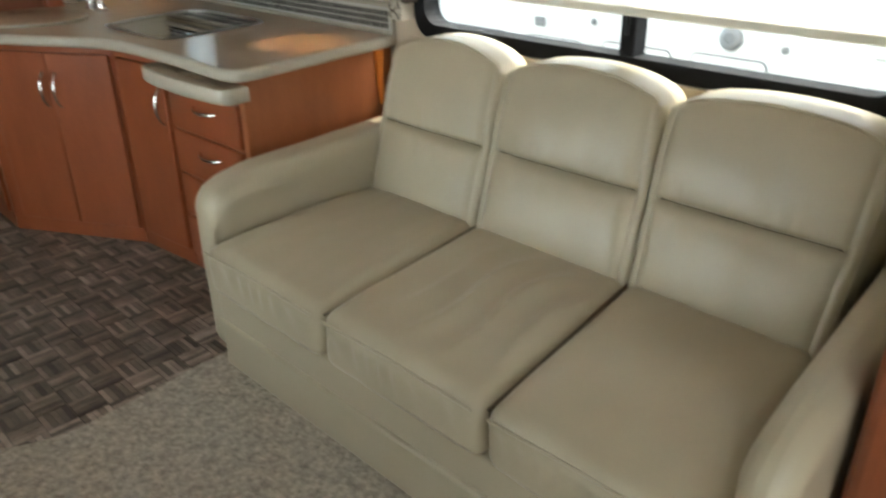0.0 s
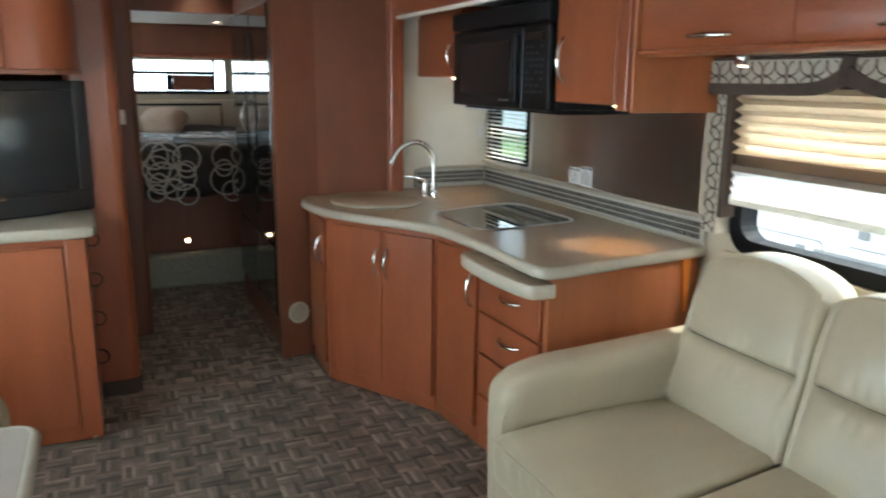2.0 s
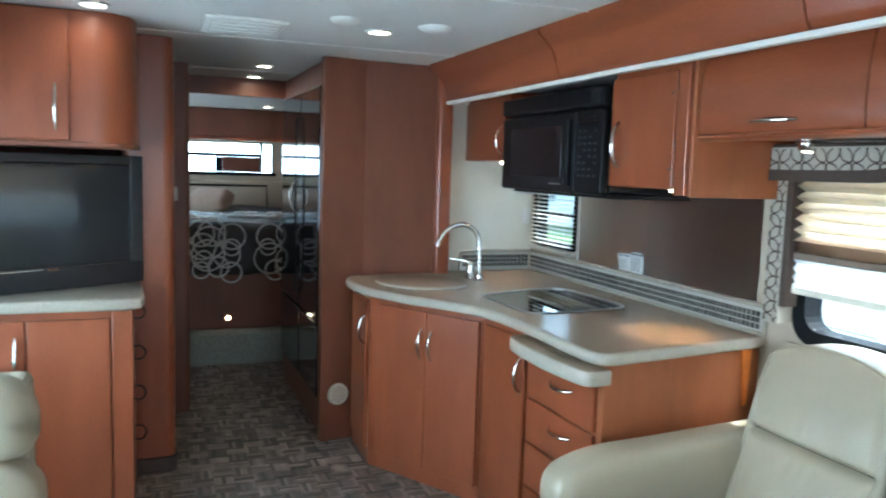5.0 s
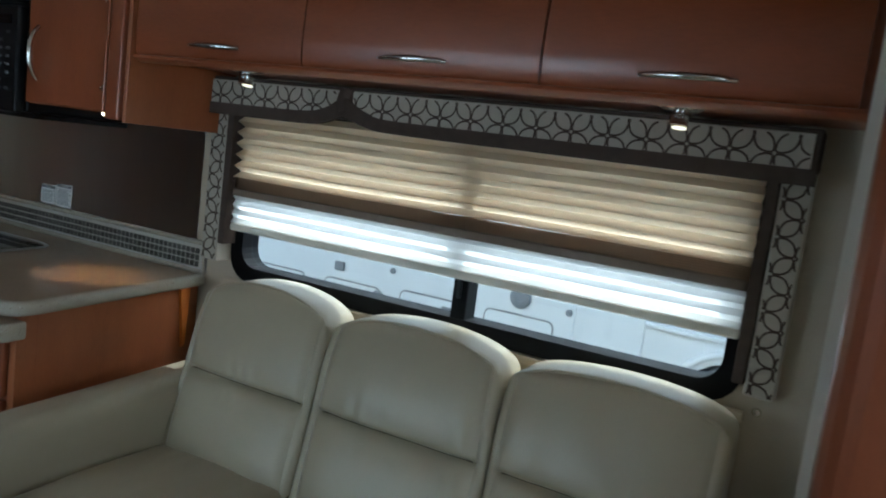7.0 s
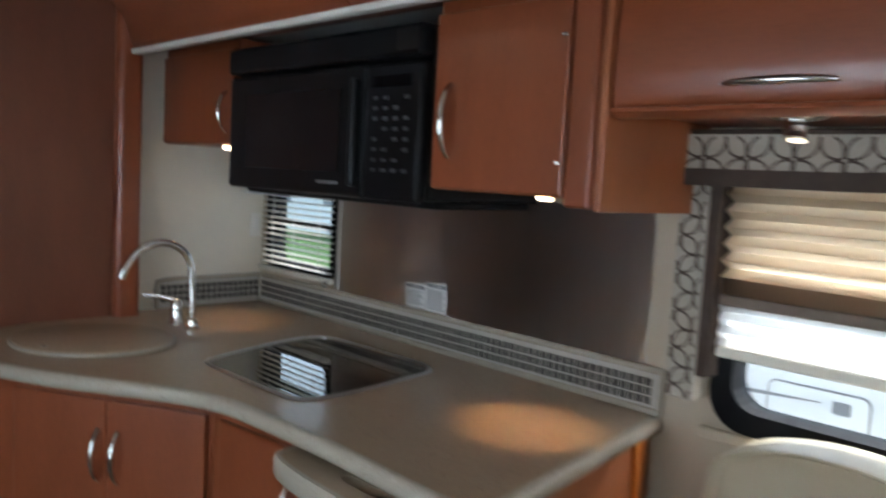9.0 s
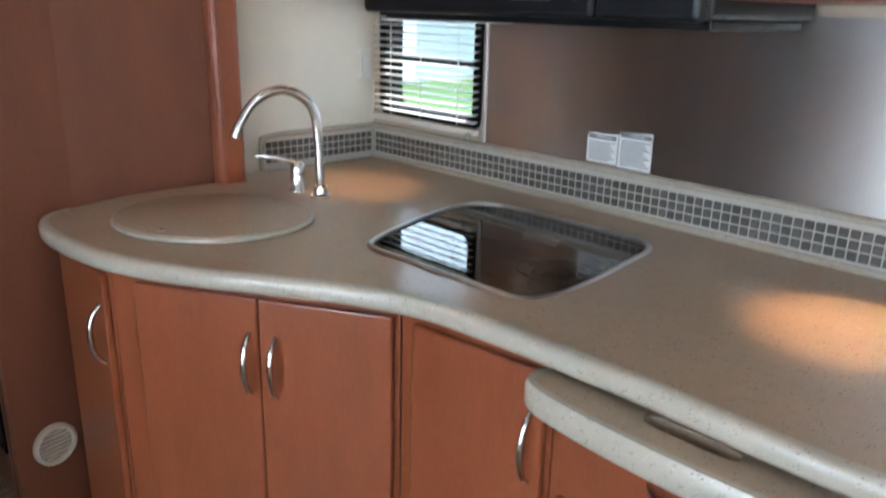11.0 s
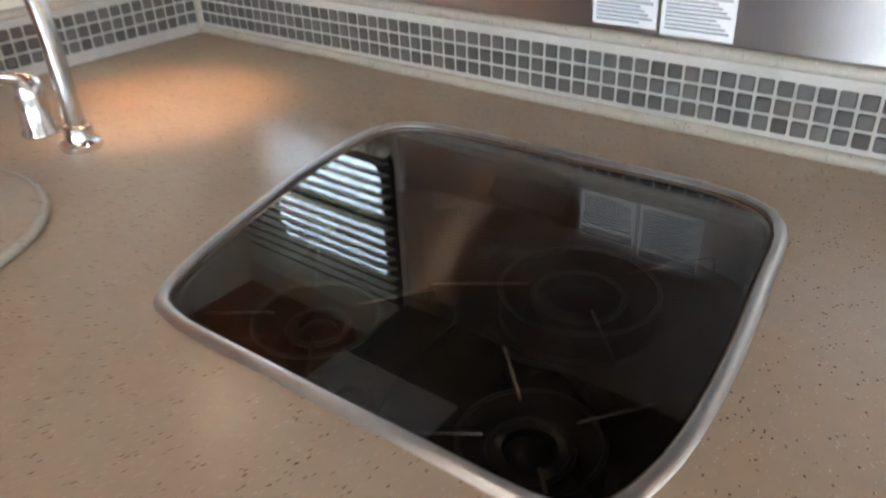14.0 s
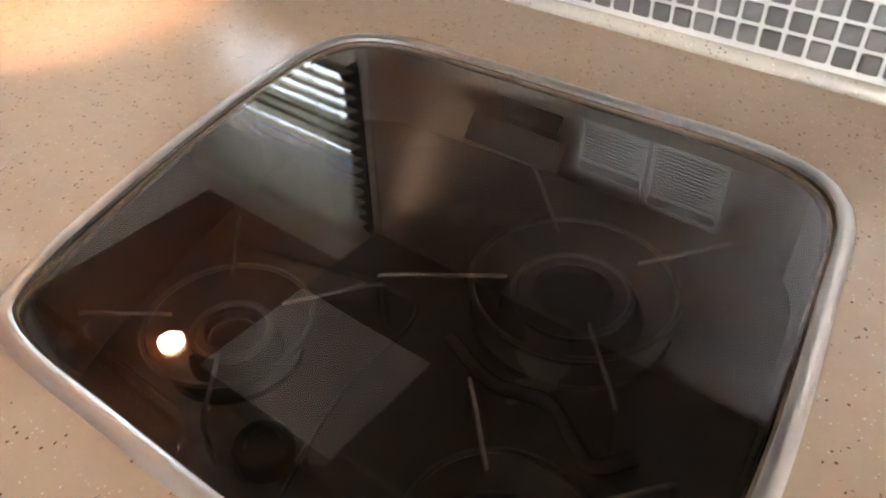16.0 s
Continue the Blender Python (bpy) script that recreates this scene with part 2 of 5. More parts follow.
LENS = glow("reading_lens", (1.0, 0.82, 0.58), 3.0)
BULB = glow("warm_bulb", (1.0, 0.72, 0.42), 14)
BULB_BIG = glow("warm_downlight", (1.0, 0.80, 0.55), 12)


# ---- shape helpers ----
def part(name, bm, material, parent=None, label="", smooth=False):
    me = bpy.data.meshes.new(name)
    bm.normal_update()
    bm.to_mesh(me)
    bm.free()
    me.materials.append(material)
    if smooth:
        for p in me.polygons:
            p.use_smooth = True
        me.set_sharp_from_angle(angle=radians(50))
    ob = new(name, me)
    if parent is not None:
        ob.parent = parent
        ob.matrix_parent_inverse = parent.matrix_basis.inverted()
    return tagged(ob, label)


def thing(name, label, category, group="", at=(0, 0, 0), rz=0):
    ob = new(name)
    ob.empty_display_size = 0.05
    ob.matrix_basis = pose(*at, 0, 0, rz)
    return tagged(ob, label, category, group)


def box(x0, x1, y0, y1, z0, z1, bevel=0.0, seg=2):
    bm = bmesh.new()
    bmesh.ops.create_cube(bm, size=1)
    for v in bm.verts:
        v.co = Vector((x0 + (v.co.x + 0.5) * (x1 - x0), y0 + (v.co.y + 0.5) * (y1 - y0), z0 + (v.co.z + 0.5) * (z1 - z0)))
    if bevel:
        bmesh.ops.bevel(bm, geom=bm.edges[:], offset=bevel, segments=seg, affect="EDGES", profile=0.5)
    return bm


def join(*bms):
    out = bms[0]
    for b in bms[1:]:
        me = bpy.data.meshes.new("tmp")
        b.to_mesh(me)
        b.free()
        out.from_mesh(me)
        bpy.data.meshes.remove(me)
    return out


def prism(outline, z0, z1, bevel=0.0, seg=3):
    """A slab with the given outline (x, y), from z0 to z1."""
    bm = bmesh.new()
    low = [bm.verts.new((x, y, z0)) for x, y in outline]
    top = [bm.verts.new((x, y, z1)) for x, y in outline]
    bm.faces.new(low[::-1])
    up = bm.faces.new(top)
    k = len(outline)
    for i in range(k):
        bm.faces.new((low[i], low[(i + 1) % k], top[(i + 1) % k], top[i]))
    bmesh.ops.recalc_face_normals(bm, faces=bm.faces[:])
    if bevel:
        edges = [e for e in bm.edges if abs(e.verts[0].co.z - e.verts[1].co.z) < 1e-6]
        bmesh.ops.bevel(bm, geom=edges, offset=bevel, segments=seg, affect="EDGES", profile=0.5)
    return bm


def turned(bm, m):
    bm.transform(m)
    return bm


def smooth_line(points, steps=6, closed=False):
    """A Catmull-Rom line through the points."""
    pts, out, k = [Vector(p) for p in points], [], len(points)
    for i in range(k if closed else k - 1):
        a, b = pts[i], pts[(i + 1) % k]
        p = pts[i - 1] if closed or i else a * 2 - b
        n = pts[(i + 2) % k] if closed or i + 2 < k else b * 2 - a
        for s in range(steps):
            t = s / steps
            out.append(0.5 * (2 * a + (b - p) * t + (2 * p - 5 * a + 4 * b - n) * t * t + (3 * a - p - 3 * b + n) * t ** 3))
    return out if closed else out + [pts[-1]]


def tube(points, radius, sides=10, closed=False, flat=1.0):
    """A round bar along the points; radius may be one for each point."""
    pts = [Vector(p) for p in points]
    k = len(pts)
    rad = radius if isinstance(radius, (list, tuple)) else [radius] * k
    bm, rings, up = bmesh.new(), [], None
    for i, p in enumerate(pts):
        a, b = (pts[i - 1], pts[(i + 1) % k]) if closed else (pts[max(0, i - 1)], pts[min(k - 1, i + 1)])
        d = (b - a).normalized()
        if up is None:
            up = d.orthogonal().normalized()
        up = (up - d * up.dot(d)).normalized()
        side = d.cross(up)
        rings.append([bm.verts.new(p + (up * math.cos(2 * math.pi * j / sides) + side * flat * math.sin(2 * math.pi * j / sides)) * rad[i]) for j in range(sides)])
    for i in range(k if closed else k - 1):
        r, s = rings[i], rings[(i + 1) % k]
        for j in range(sides):
            bm.faces.new((r[j], r[(j + 1) % sides], s[(j + 1) % sides], s[j]))
    if not closed:
        bm.faces.new(rings[0][::-1])
        bm.faces.new(rings[-1])
    bmesh.ops.recalc_face_normals(bm, faces=bm.faces[:])
    return bm


def lathe(profile, sides=28, ring=False):
    """A turned shape from (radius, z) pairs; ring: open in the middle."""
    bm, rings = bmesh.new(), []
    for r, z in profile:
        rings.append([bm.verts.new((r * math.cos(2 * math.pi * j / sides), r * math.sin(2 * math.pi * j / sides), z)) for j in range(sides)])
    for a, b in zip(rings, rings[1:] + rings[:1] if ring else rings[1:]):
        for j in range(sides):
            bm.faces.new((a[j], a[(j + 1) % sides], b[(j + 1) % sides], b[j]))
    if not ring:
        bm.faces.new(rings[0][::-1])
        bm.faces.new(rings[-1])
    bmesh.ops.recalc_face_normals(bm, faces=bm.faces[:])
    return bm


def soft_box(size, r, cuts=10, bend=None):
    """A padded block, centred, with rounded edges; bend moves each point on."""
    bm = bmesh.new()
    bmesh.ops.create_cube(bm, size=2)
    bmesh.ops.subdivide_edges(bm, edges=bm.edges[:], cuts=cuts, use_grid_fill=True)
    h = [s / 2 for s in size]
    for v in bm.verts:
        p = Vector((v.co.x * h[0], v.co.y * h[1], v.co.z * h[2]))
        q = Vector([max(-(h[i] - r), min(h[i] - r, p[i])) for i in range(3)])
        d = p - q
        # edges and corners drawn to a round of radius r
        if d.length > 1e-9:
            d = d.normalized() * min(r, max(abs(c) for c in d))
        p = q + d
        v.co = bend(p) if bend else p
    bmesh.ops.recalc_face_normals(bm, faces=bm.faces[:])
    return bm


def cells(a0, a1, b0, b1, holes):
    """The rectangle less its holes, as rectangles."""
    xs = sorted({a0, a1, *[v for h in holes for v in h[:2]]})
    zs = sorted({b0, b1, *[v for h in holes for v in h[2:]]})
    for i in range(len(xs) - 1):
        for j in range(len(zs) - 1):
            cx, cz = (xs[i] + xs[i + 1]) / 2, (zs[j] + zs[j + 1]) / 2
            if not any(h[0] < cx < h[1] and h[2] < cz < h[3] for h in holes):
                yield xs[i], xs[i + 1], zs[j], zs[j + 1]


def wall_y(name, y0, y1, x0, x1, z0, z1, material, label, holes=()):
    bm = join(*[box(a, b, y0, y1, c, d) for a, b, c, d in cells(x0, x1, z0, z1, holes)])
    return tagged(part(name, bm, material), label, "wall", kind="structure")


def wall_x(name, x0, x1, y0, y1, z0, z1, material, label, holes=()):
    bm = join(*[box(x0, x1, a, b, c, d) for a, b, c, d in cells(y0, y1, z0, z1, holes)])
    return tagged(part(name, bm, material), label, "wall", kind="structure")


def slab(name, bm, material, label, category):
    return tagged(part(name, bm, material), label, category, kind="structure")


def bow_handle(parent, a, b, out, radius=0.005, label="satin nickel bow handle"):
    """A bowed pull from a to b that stands off by the vector out."""
    a, b, out = Vector(a), Vector(b), Vector(out)
    pts = [a.lerp(b, t / 12) + out * (math.sin(math.pi * t / 12) ** 0.6) for t in range(13)]
    return part("handle", tube(pts, [radius * (1.5 - abs(t - 6) / 12) for t in range(13)], 8), CHROME, parent, label, True)


# ---- the coach: floor, walls, ceilings ----
NEAR = 2.70          # inner face of the slide-out's long wall
slab("floor", box(-7.6, -1.58, -0.36, 2.18, -0.06, -0.004), FLOOR_BASE, "dark brown vinyl floor laid in a basket-weave pattern", "floor")
slab("floor_slide_out", box(-3.8, -1.65, 2.18, 2.76, -0.06, -0.004), FLOOR_BASE, "dark vinyl floor under the galley", "floor")
CARPET_EDGE = smooth_line([(-1.645, 2.76, 0), (-1.642, 2.2, 0), (-1.642, 1.67, 0), (-1.622, 1.47, 0), (-1.604, 1.28, 0), (-1.598, 1.16, 0), (-1.617, 1.066, 0), (-1.665, 0.976, 0), (-1.735, 0.86, 0), (-1.79, 0.72, 0), (-1.81, 0.4, 0), (-1.81, -0.36, 0)], 5)
slab("carpet_floor", prism([(p.x, p.y) for p in CARPET_EDGE] + [(2.6, -0.36), (2.6, 2.76)], -0.05, 0.007), CARPET, "oatmeal loop-pile carpet in the lounge", "carpet")
slab("carpet_edge_trim", tube([(p.x, p.y, 0.003) for p in CARPET_EDGE], 0.006, 8), CARPET, "bound edge of the carpet against the vinyl", "trim")
SOFA_WIN = (-1.70, -0.03, 0.945, 1.50)
GALLEY_WIN = (-3.70, -3.235, 1.075, 1.42)
DIN_WIN = (-2.80, -1.0, 0.50, 1.70)
wall_y("wall_slide_out", NEAR, 2.76, -3.80, 0.23, 0, 1.92, WALL_TAN, "tan vinyl-faced wall of the slide-out", [SOFA_WIN, GALLEY_WIN])
wall_x("wall_slide_left", -3.80, -3.756, 2.14, NEAR, 0, 1.92, WALL, "cream wallboard at the sink end", [])
wall_x("wall_slide_right", 0.17, 0.23, 2.10, NEAR, 0, 1.92, WALL, "cream wallboard at the end of the sofa", [])
slab("ceiling_slide_out", box(-3.80, 0.23, 2.11, 2.76, 1.92, 1.97), CEIL, "white ceiling of the slide-out", "ceiling")
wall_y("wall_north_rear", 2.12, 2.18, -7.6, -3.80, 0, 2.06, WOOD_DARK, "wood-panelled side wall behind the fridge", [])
wall_y("wall_north_cab", 2.12, 2.18, 0.23, 2.6, 0, 2.06, WALL_TAN, "tan side wall by the driver seats", [(1.1, 2.3, 0.95, 1.65)])
wall_y("wall_south", -0.36, -0.30, -7.6, 2.6, 0, 2.06, WALL_TAN, "tan side wall with the dinette window", [DIN_WIN, (1.1, 2.3, 0.95, 1.65), (-7.0, -6.2, 1.15, 1.65)])
wall_x("wall_rear", -7.66, -7.6, -0.36, 2.18, 0, 2.06, WALL_TAN, "tan rear bedroom wall with a wide window", [(0.55, 1.72, 1.39, 1.685)])
wall_x("wall_front", 2.6, 2.66, -0.36, 2.18, 0, 2.06, WALL_TAN, "front wall round the windscreen", [(-0.1, 1.9, 0.9, 1.8)])
slab("ceiling", box(-5.05, 2.66, -0.36, 2.18, 2.06, 2.10), CEIL, "white padded ceiling with panel seams", "ceiling")
slab("ceiling_bedroom", box(-7.66, -5.05, -0.36, 2.18, 2.00, 2.10), CEIL, "white bedroom ceiling", "ceiling")
for x in (-2.05, -3.30, -4.55):
    slab("ceiling_seam", box(x - 0.006, x + 0.006, -0.30, 2.05, 2.054, 2.061, 0.002, 1), WHITE, "pale batten over a seam in the ceiling", "trim")

# wood fascia over the slide-out, with its pale wiper strip
fascia = thing("slide_out_fascia", "curved cherry wood fascia with a pale strip under it", "fascia", at=(-1.8, 2.1, 1.85))
prof = smooth_line([(2.105, 1.868), (2.085, 1.89), (2.07, 1.94), (2.045, 1.99), (2.00, 2.03), (1.985, 2.058)], 4)


def along_x(profile, x0, x1):
    """A board with the given (y, z) section."""
    bm = prism([(y, z) for y, z in profile], x0, x1)
    return turned(bm, Matrix(((0, 0, 1, 0), (1, 0, 0, 0), (0, 1, 0, 0), (0, 0, 0, 1))))


section = [(p.x, p.y) for p in [Vector((a.x, a.y)) for a in prof]] + [(2.12, 2.058), (2.12, 1.868)]
for x0, x1 in ((-3.66, -2.42), (-2.414, -1.18), (-1.174, 0.22)):
    part("fascia_board", along_x(section, x0, x1), WOOD_FLAT, fascia, smooth=True)
part("wiper_strip", box(-3.66, 0.22, 2.088, 2.118, 1.848, 1.866, 0.004), WHITE, fascia, "white rubber wiper strip")
slab("slide_soffit", box(-3.75, 0.17, 2.122, 2.30, 1.895, 1.919), WOOD_FLAT, "cherry wood soffit above the wall cabinets", "trim")


def pillar(name, outline, z0, z1, material, label):
    return slab(name, prism(outline, z0, z1), material, label, "trim")


def round_rect(x0, x1, y0, y1, r, n=4):
    out = []
    for cx, cy, a in ((x1 - r, y1 - r, 0), (x0 + r, y1 - r, 90), (x0 + r, y0 + r, 180), (x1 - r, y0 + r, 270)):
        out += [(cx + r * math.cos(radians(a + 90 * i / n)), cy + r * math.sin(radians(a + 90 * i / n))) for i in range(n + 1)]
    return out


pillar("jamb_galley", round_rect(-3.80, -3.655, 2.045, 2.138, 0.025), 0, 2.058, WOOD, "rounded cherry wood jamb of the slide-out at the sink")
pillar("jamb_sofa", round_rect(0.19, 0.34, 1.94, 2.118, 0.05), 0, 2.058, WOOD, "rounded cherry wood jamb of the slide-out at the sofa")

# ---- fridge and the tall end panel ----
tall = thing("fridge_cabinet", "tall dark cherry cabinet housing the fridge by the sink", "cabinet", at=(-4.3, 1.75, 0))
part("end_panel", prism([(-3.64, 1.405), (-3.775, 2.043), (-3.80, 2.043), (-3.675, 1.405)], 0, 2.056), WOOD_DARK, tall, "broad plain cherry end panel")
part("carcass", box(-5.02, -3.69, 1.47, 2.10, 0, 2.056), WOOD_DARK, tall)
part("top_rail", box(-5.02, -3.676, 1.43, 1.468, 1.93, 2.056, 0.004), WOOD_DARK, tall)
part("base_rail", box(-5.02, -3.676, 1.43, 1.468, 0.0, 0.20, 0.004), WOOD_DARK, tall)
part("corner_post", tube([(-3.70, 1.432, 0), (-3.70, 1.432, 2.056)], 0.03, 12), WOOD_DARK, tall, smooth=True)
fridge = thing("refrigerator", "black glossy refrigerator with slim handles built into the cabinet", "refrigerator", at=(-4.35, 1.42, 0.21))
for x0, x1 in ((-4.28, -3.76), (-4.97, -4.30)):
    for z0, z1 in ((0.21, 0.62), (0.63, 1.92)):
        dr = part("door", box(x0, x1, 1.405, 1.465, z0, z1, 0.008), BLACK_GLOSS, fridge)
part("handle", tube(smooth_line([(-4.31, 1.40, 0.72), (-4.31, 1.385, 0.78), (-4.31, 1.38, 1.2), (-4.31, 1.385, 1.72), (-4.31, 1.40, 1.78)], 5), 0.005, 8), BLACK, fridge, "long slim black handle", True)
bow_handle(fridge, (-4.36, 1.402, 1.20), (-4.36, 1.402, 1.40), (0, -0.045, 0), 0.007)
vent = thing("round_vent", "small round beige plastic heating vent low on the end panel", "vent", at=(-3.66, 1.50, 0.25))
vm = pose(-3.660, 1.505, 0.257, 0, 90, 12)
part("ring", turned(lathe([(0.046, 0.0), (0.060, 0.0), (0.060, 0.012), (0.052, 0.018), (0.046, 0.012), (0.046, 0.002)], 24, True), vm), WALL_TAN, vent, smooth=True)
part("backing", turned(lathe([(0.001, 0.001), (0.047, 0.001), (0.047, 0.004), (0.001, 0.004)], 24), vm), WOOD_DARK, vent)
for i in range(7):
    o = -0.036 + 0.012 * i
    w = math.sqrt(0.045 ** 2 - o * o)
    part("slat", turned(box(o - 0.0035, o + 0.0035, -w, w, 0.003, 0.011, 0.001, 1), vm), WALL_TAN, vent)

# ---- galley base units ----
FACE = [(-3.64, 1.585), (-3.28, 1.575), (-2.69, 1.925), (-2.325, 1.965), (-1.80, 1.975)]   # plan line of the cabinet fronts


def on_line(a, b, name, parent, s0, s1, z0, z1, material, proud=0.018, back=0.0, bevel=0.004, label=""):
    """A board on the plan line from a to b, between the shares s0 and s1 of it."""
    a, b = Vector(a), Vector(b)
    d = b - a
    length, ang = d.length, math.degrees(math.atan2(d.y, d.x))
    bm = box(s0, s1 if s1 <= length else length, -proud, back, z0, z1, bevel)
    return part(name, turned(bm, pose(a.x, a.y, 0, 0, 0, ang)), material, parent, label)


def line_point(a, b, s, out, z):
    a, b = Vector(a), Vector(b)
    d = (b - a).normalized()
    n = Vector((d.y, -d.x))
    p = a + d * s + n * out
    return (p.x, p.y, z), (n.x, n.y, 0)


def base_unit(a, b, label, doors, kind="base_cabinet"):
    """A floor cabinet behind the plan line a-b; doors: (from, to, z0, z1, handle) in metres along the line."""
    length = (Vector(b) - Vector(a)).length
    ang = math.degrees(math.atan2(b[1] - a[1], b[0] - a[0]))
    unit = thing(kind, label, "cabinet", "galley base cabinets", at=((a[0] + b[0]) / 2, (a[1] + b[1]) / 2 + 0.2, 0))
    body = turned(box(0.002, length - 0.002, 0, 0.055, 0, 0.866), pose(a[0], a[1], 0, 0, 0, ang))
    part("body", body, WOOD, unit)
    for s0, s1, z0, z1, handle in doors:
        what = "drawer_front" if handle == "drawer" else "door"
        d = on_line(a, b, what, unit, s0, s1, z0, z1, WOOD, bevel=0.005)
        if handle == "drawer":
            zc = z0 + (z1 - z0) * 0.66
            p, n = line_point(a, b, (s0 + s1) / 2 - 0.055, 0.018, zc)
            q, _ = line_point(a, b, (s0 + s1) / 2 + 0.095, 0.018, zc)
            bow_handle(d, p, q, (n[0] * 0.026, n[1] * 0.026, -0.008))
        elif handle is not None:
            p, n = line_point(a, b, handle, 0.018, z1 - 0.082)
            q = (p[0], p[1], z1 - 0.226)
            bow_handle(d, p, q, (n[0] * 0.03, n[1] * 0.03, 0))
    return unit


L0 = (Vector(FACE[1]) - Vector(FACE[0])).length
L1 = (Vector(FACE[2]) - Vector(FACE[1])).length
L2 = (Vector(FACE[3]) - Vector(FACE[2])).length
L3 = (Vector(FACE[4]) - Vector(FACE[3])).length
base_unit(FACE[0], FACE[1], "narrow cherry base cabinet against the tall panel, door closed", [(0.03, L0 - 0.02, 0.08, 0.836, L0 - 0.043)])
base_unit(FACE[1], FACE[2], "angled cherry sink cabinet with two closed doors", [(0.068, 0.370, 0.075, 0.833, 0.349), (0.373, L1 - 0.014, 0.075, 0.833, 0.411)])
base_unit(FACE[2], FACE[3], "cherry base cabinet with one tall closed door", [(0.045, L2 - 0.012, 0.075, 0.833, L2 - 0.036)])
base_unit(FACE[3], FACE[4], "cherry drawer unit with four closed drawers under the pull-out board", [(0.025, L3 - 0.04, z0, z1, "drawer") for z0, z1 in ((0.615, 0.775), (0.435, 0.605), (0.255, 0.425), (0.075, 0.245))], "drawer_unit")
end = thing("galley_end_panel", "warm cherry veneer end panel of the galley beside the sofa", "panel", at=(-1.80, 2.33, 0))
part("panel", prism([(-1.796, 1.965), (-1.876, 2.695), (-1.904, 2.695), (-1.824, 1.965)], 0, 0.868), WOOD_LITE, end)
# added orange strip in place of a sliver of sun on the panel
part("sunlit_strip", turned(prism([(2.592, 0.865), (2.640, 0.865), (2.632, 0.66), (2.620, 0.65)], 0.0, 0.012), Matrix(((-0.109, 0, 1, -1.5795), (1, 0, 0, 0), (0, 1, 0, 0), (0, 0, 0, 1)))), SUN_SLIVER, end, "bright orange strip painted as sunlight on the veneer")

# ---- worktop ----
front = smooth_line([(-3.635, 1.605, 0), (-3.598, 1.545, 0), (-3.500, 1.514, 0), (-3.360, 1.518, 0), (-3.200, 1.549, 0), (-3.030, 1.627, 0), (-2.870, 1.731, 0), (-2.720, 1.825, 0),
                     (-2.580, 1.884, 0), (-2.410, 1.904, 0), (-2.150, 1.915, 0), (-1.930, 1.910, 0), (-1.815, 1.914, 0), (-1.772, 1.940, 0), (-1.766, 1.990, 0)], 5)
front = [p + Vector((0, 0.008, 0)) for p in front]
outline = [(p.x, p.y) for p in front] + [(-1.862, NEAR - 0.003), (-3.753, NEAR - 0.003), (-3.753, 2.142), (-3.652, 2.142), (-3.652, 2.06), (-3.77, 2.04)]
HOB = smooth_line([(-3.035, 2.46, 0), (-2.985, 2.512, 0), (-2.88, 2.525, 0), (-2.72, 2.532, 0), (-2.56, 2.535, 0), (-2.485, 2.49, 0), (-2.460, 2.36, 0), (-2.440, 2.20, 0),
                   (-2.441, 2.08, 0), (-2.475, 2.023, 0), (-2.60, 2.013, 0), (-2.76, 2.008, 0), (-2.88, 2.008, 0), (-2.928, 2.040, 0), (-2.975, 2.16, 0), (-3.020, 2.32, 0)], 4, True)
HOB_C = Vector((-2.73, 2.27, 0))
hole = [((p - HOB_C) * 0.97 + HOB_C) for p in HOB]


def ring_slab(outer, inner, z0, z1):
    """A slab with a hole; the hole's rim is joined to the outline by triangles."""
    bm = bmesh.new()
    rims = []
    for pts in (outer, inner):
        vs = [bm.verts.new((p[0], p[1], z1)) for p in pts]
        rims.append(vs)
        for i in range(len(vs)):
            bm.edges.new((vs[i], vs[(i + 1) % len(vs)]))
    made = bmesh.ops.triangle_fill(bm, use_beauty=True, edges=bm.edges[:])
    faces = [g for g in made["geom"] if isinstance(g, bmesh.types.BMFace)]
    for f in faces:
        if f.normal.z < 0:
            f.normal_flip()
    for vs, pts in zip(rims, (outer, inner)):
        low = [bm.verts.new((p[0], p[1], z0)) for p in pts]
        for i in range(len(vs)):
            j = (i + 1) % len(vs)
            bm.faces.new((vs[i], vs[j], low[j], low[i]))
    return bm


worktop = thing("worktop", "beige speckled solid-surface worktop with a wavy front edge", "worktop", at=(-2.7, 2.3, 0.87))
part("top", ring_slab(outline, hole, 0.872, 0.910), COUNTER, worktop)
edge_pts = [Vector((p.x, p.y, 0.889)) for p in front] + [Vector((-1.802, 2.25, 0.889)), Vector((-1.860, NEAR - 0.012, 0.889))]


def band(points, section):
    """A moulding along points in plan; section: (outwards, z) pairs."""
    bm, rows = bmesh.new(), []
    k = len(points)
    for i, p in enumerate(points):
        d = (points[min(k - 1, i + 1)] - points[max(0, i - 1)]).normalized()
        n = Vector((d.y, -d.x, 0))
        rows.append([bm.verts.new((p.x + n.x * o, p.y + n.y * o, z)) for o, z in section])
    for r, s in zip(rows, rows[1:]):
        for j in range(len(section)):
            bm.faces.new((r[j], s[j], s[(j + 1) % len(section)], r[(j + 1) % len(section)]))
    bm.faces.new(rows[0])
    bm.faces.new(rows[-1][::-1])
    bmesh.ops.recalc_face_normals(bm, faces=bm.faces[:])
    return bm


part("front_edge", band(edge_pts, [(-0.004, 0.9115), (0.008, 0.9115), (0.015, 0.908), (0.019, 0.900), (0.019, 0.881), (0.014, 0.873), (0.006, 0.870), (-0.02, 0.870)]), COUNTER_EDGE, worktop, "pale speckled rounded front edge", True)

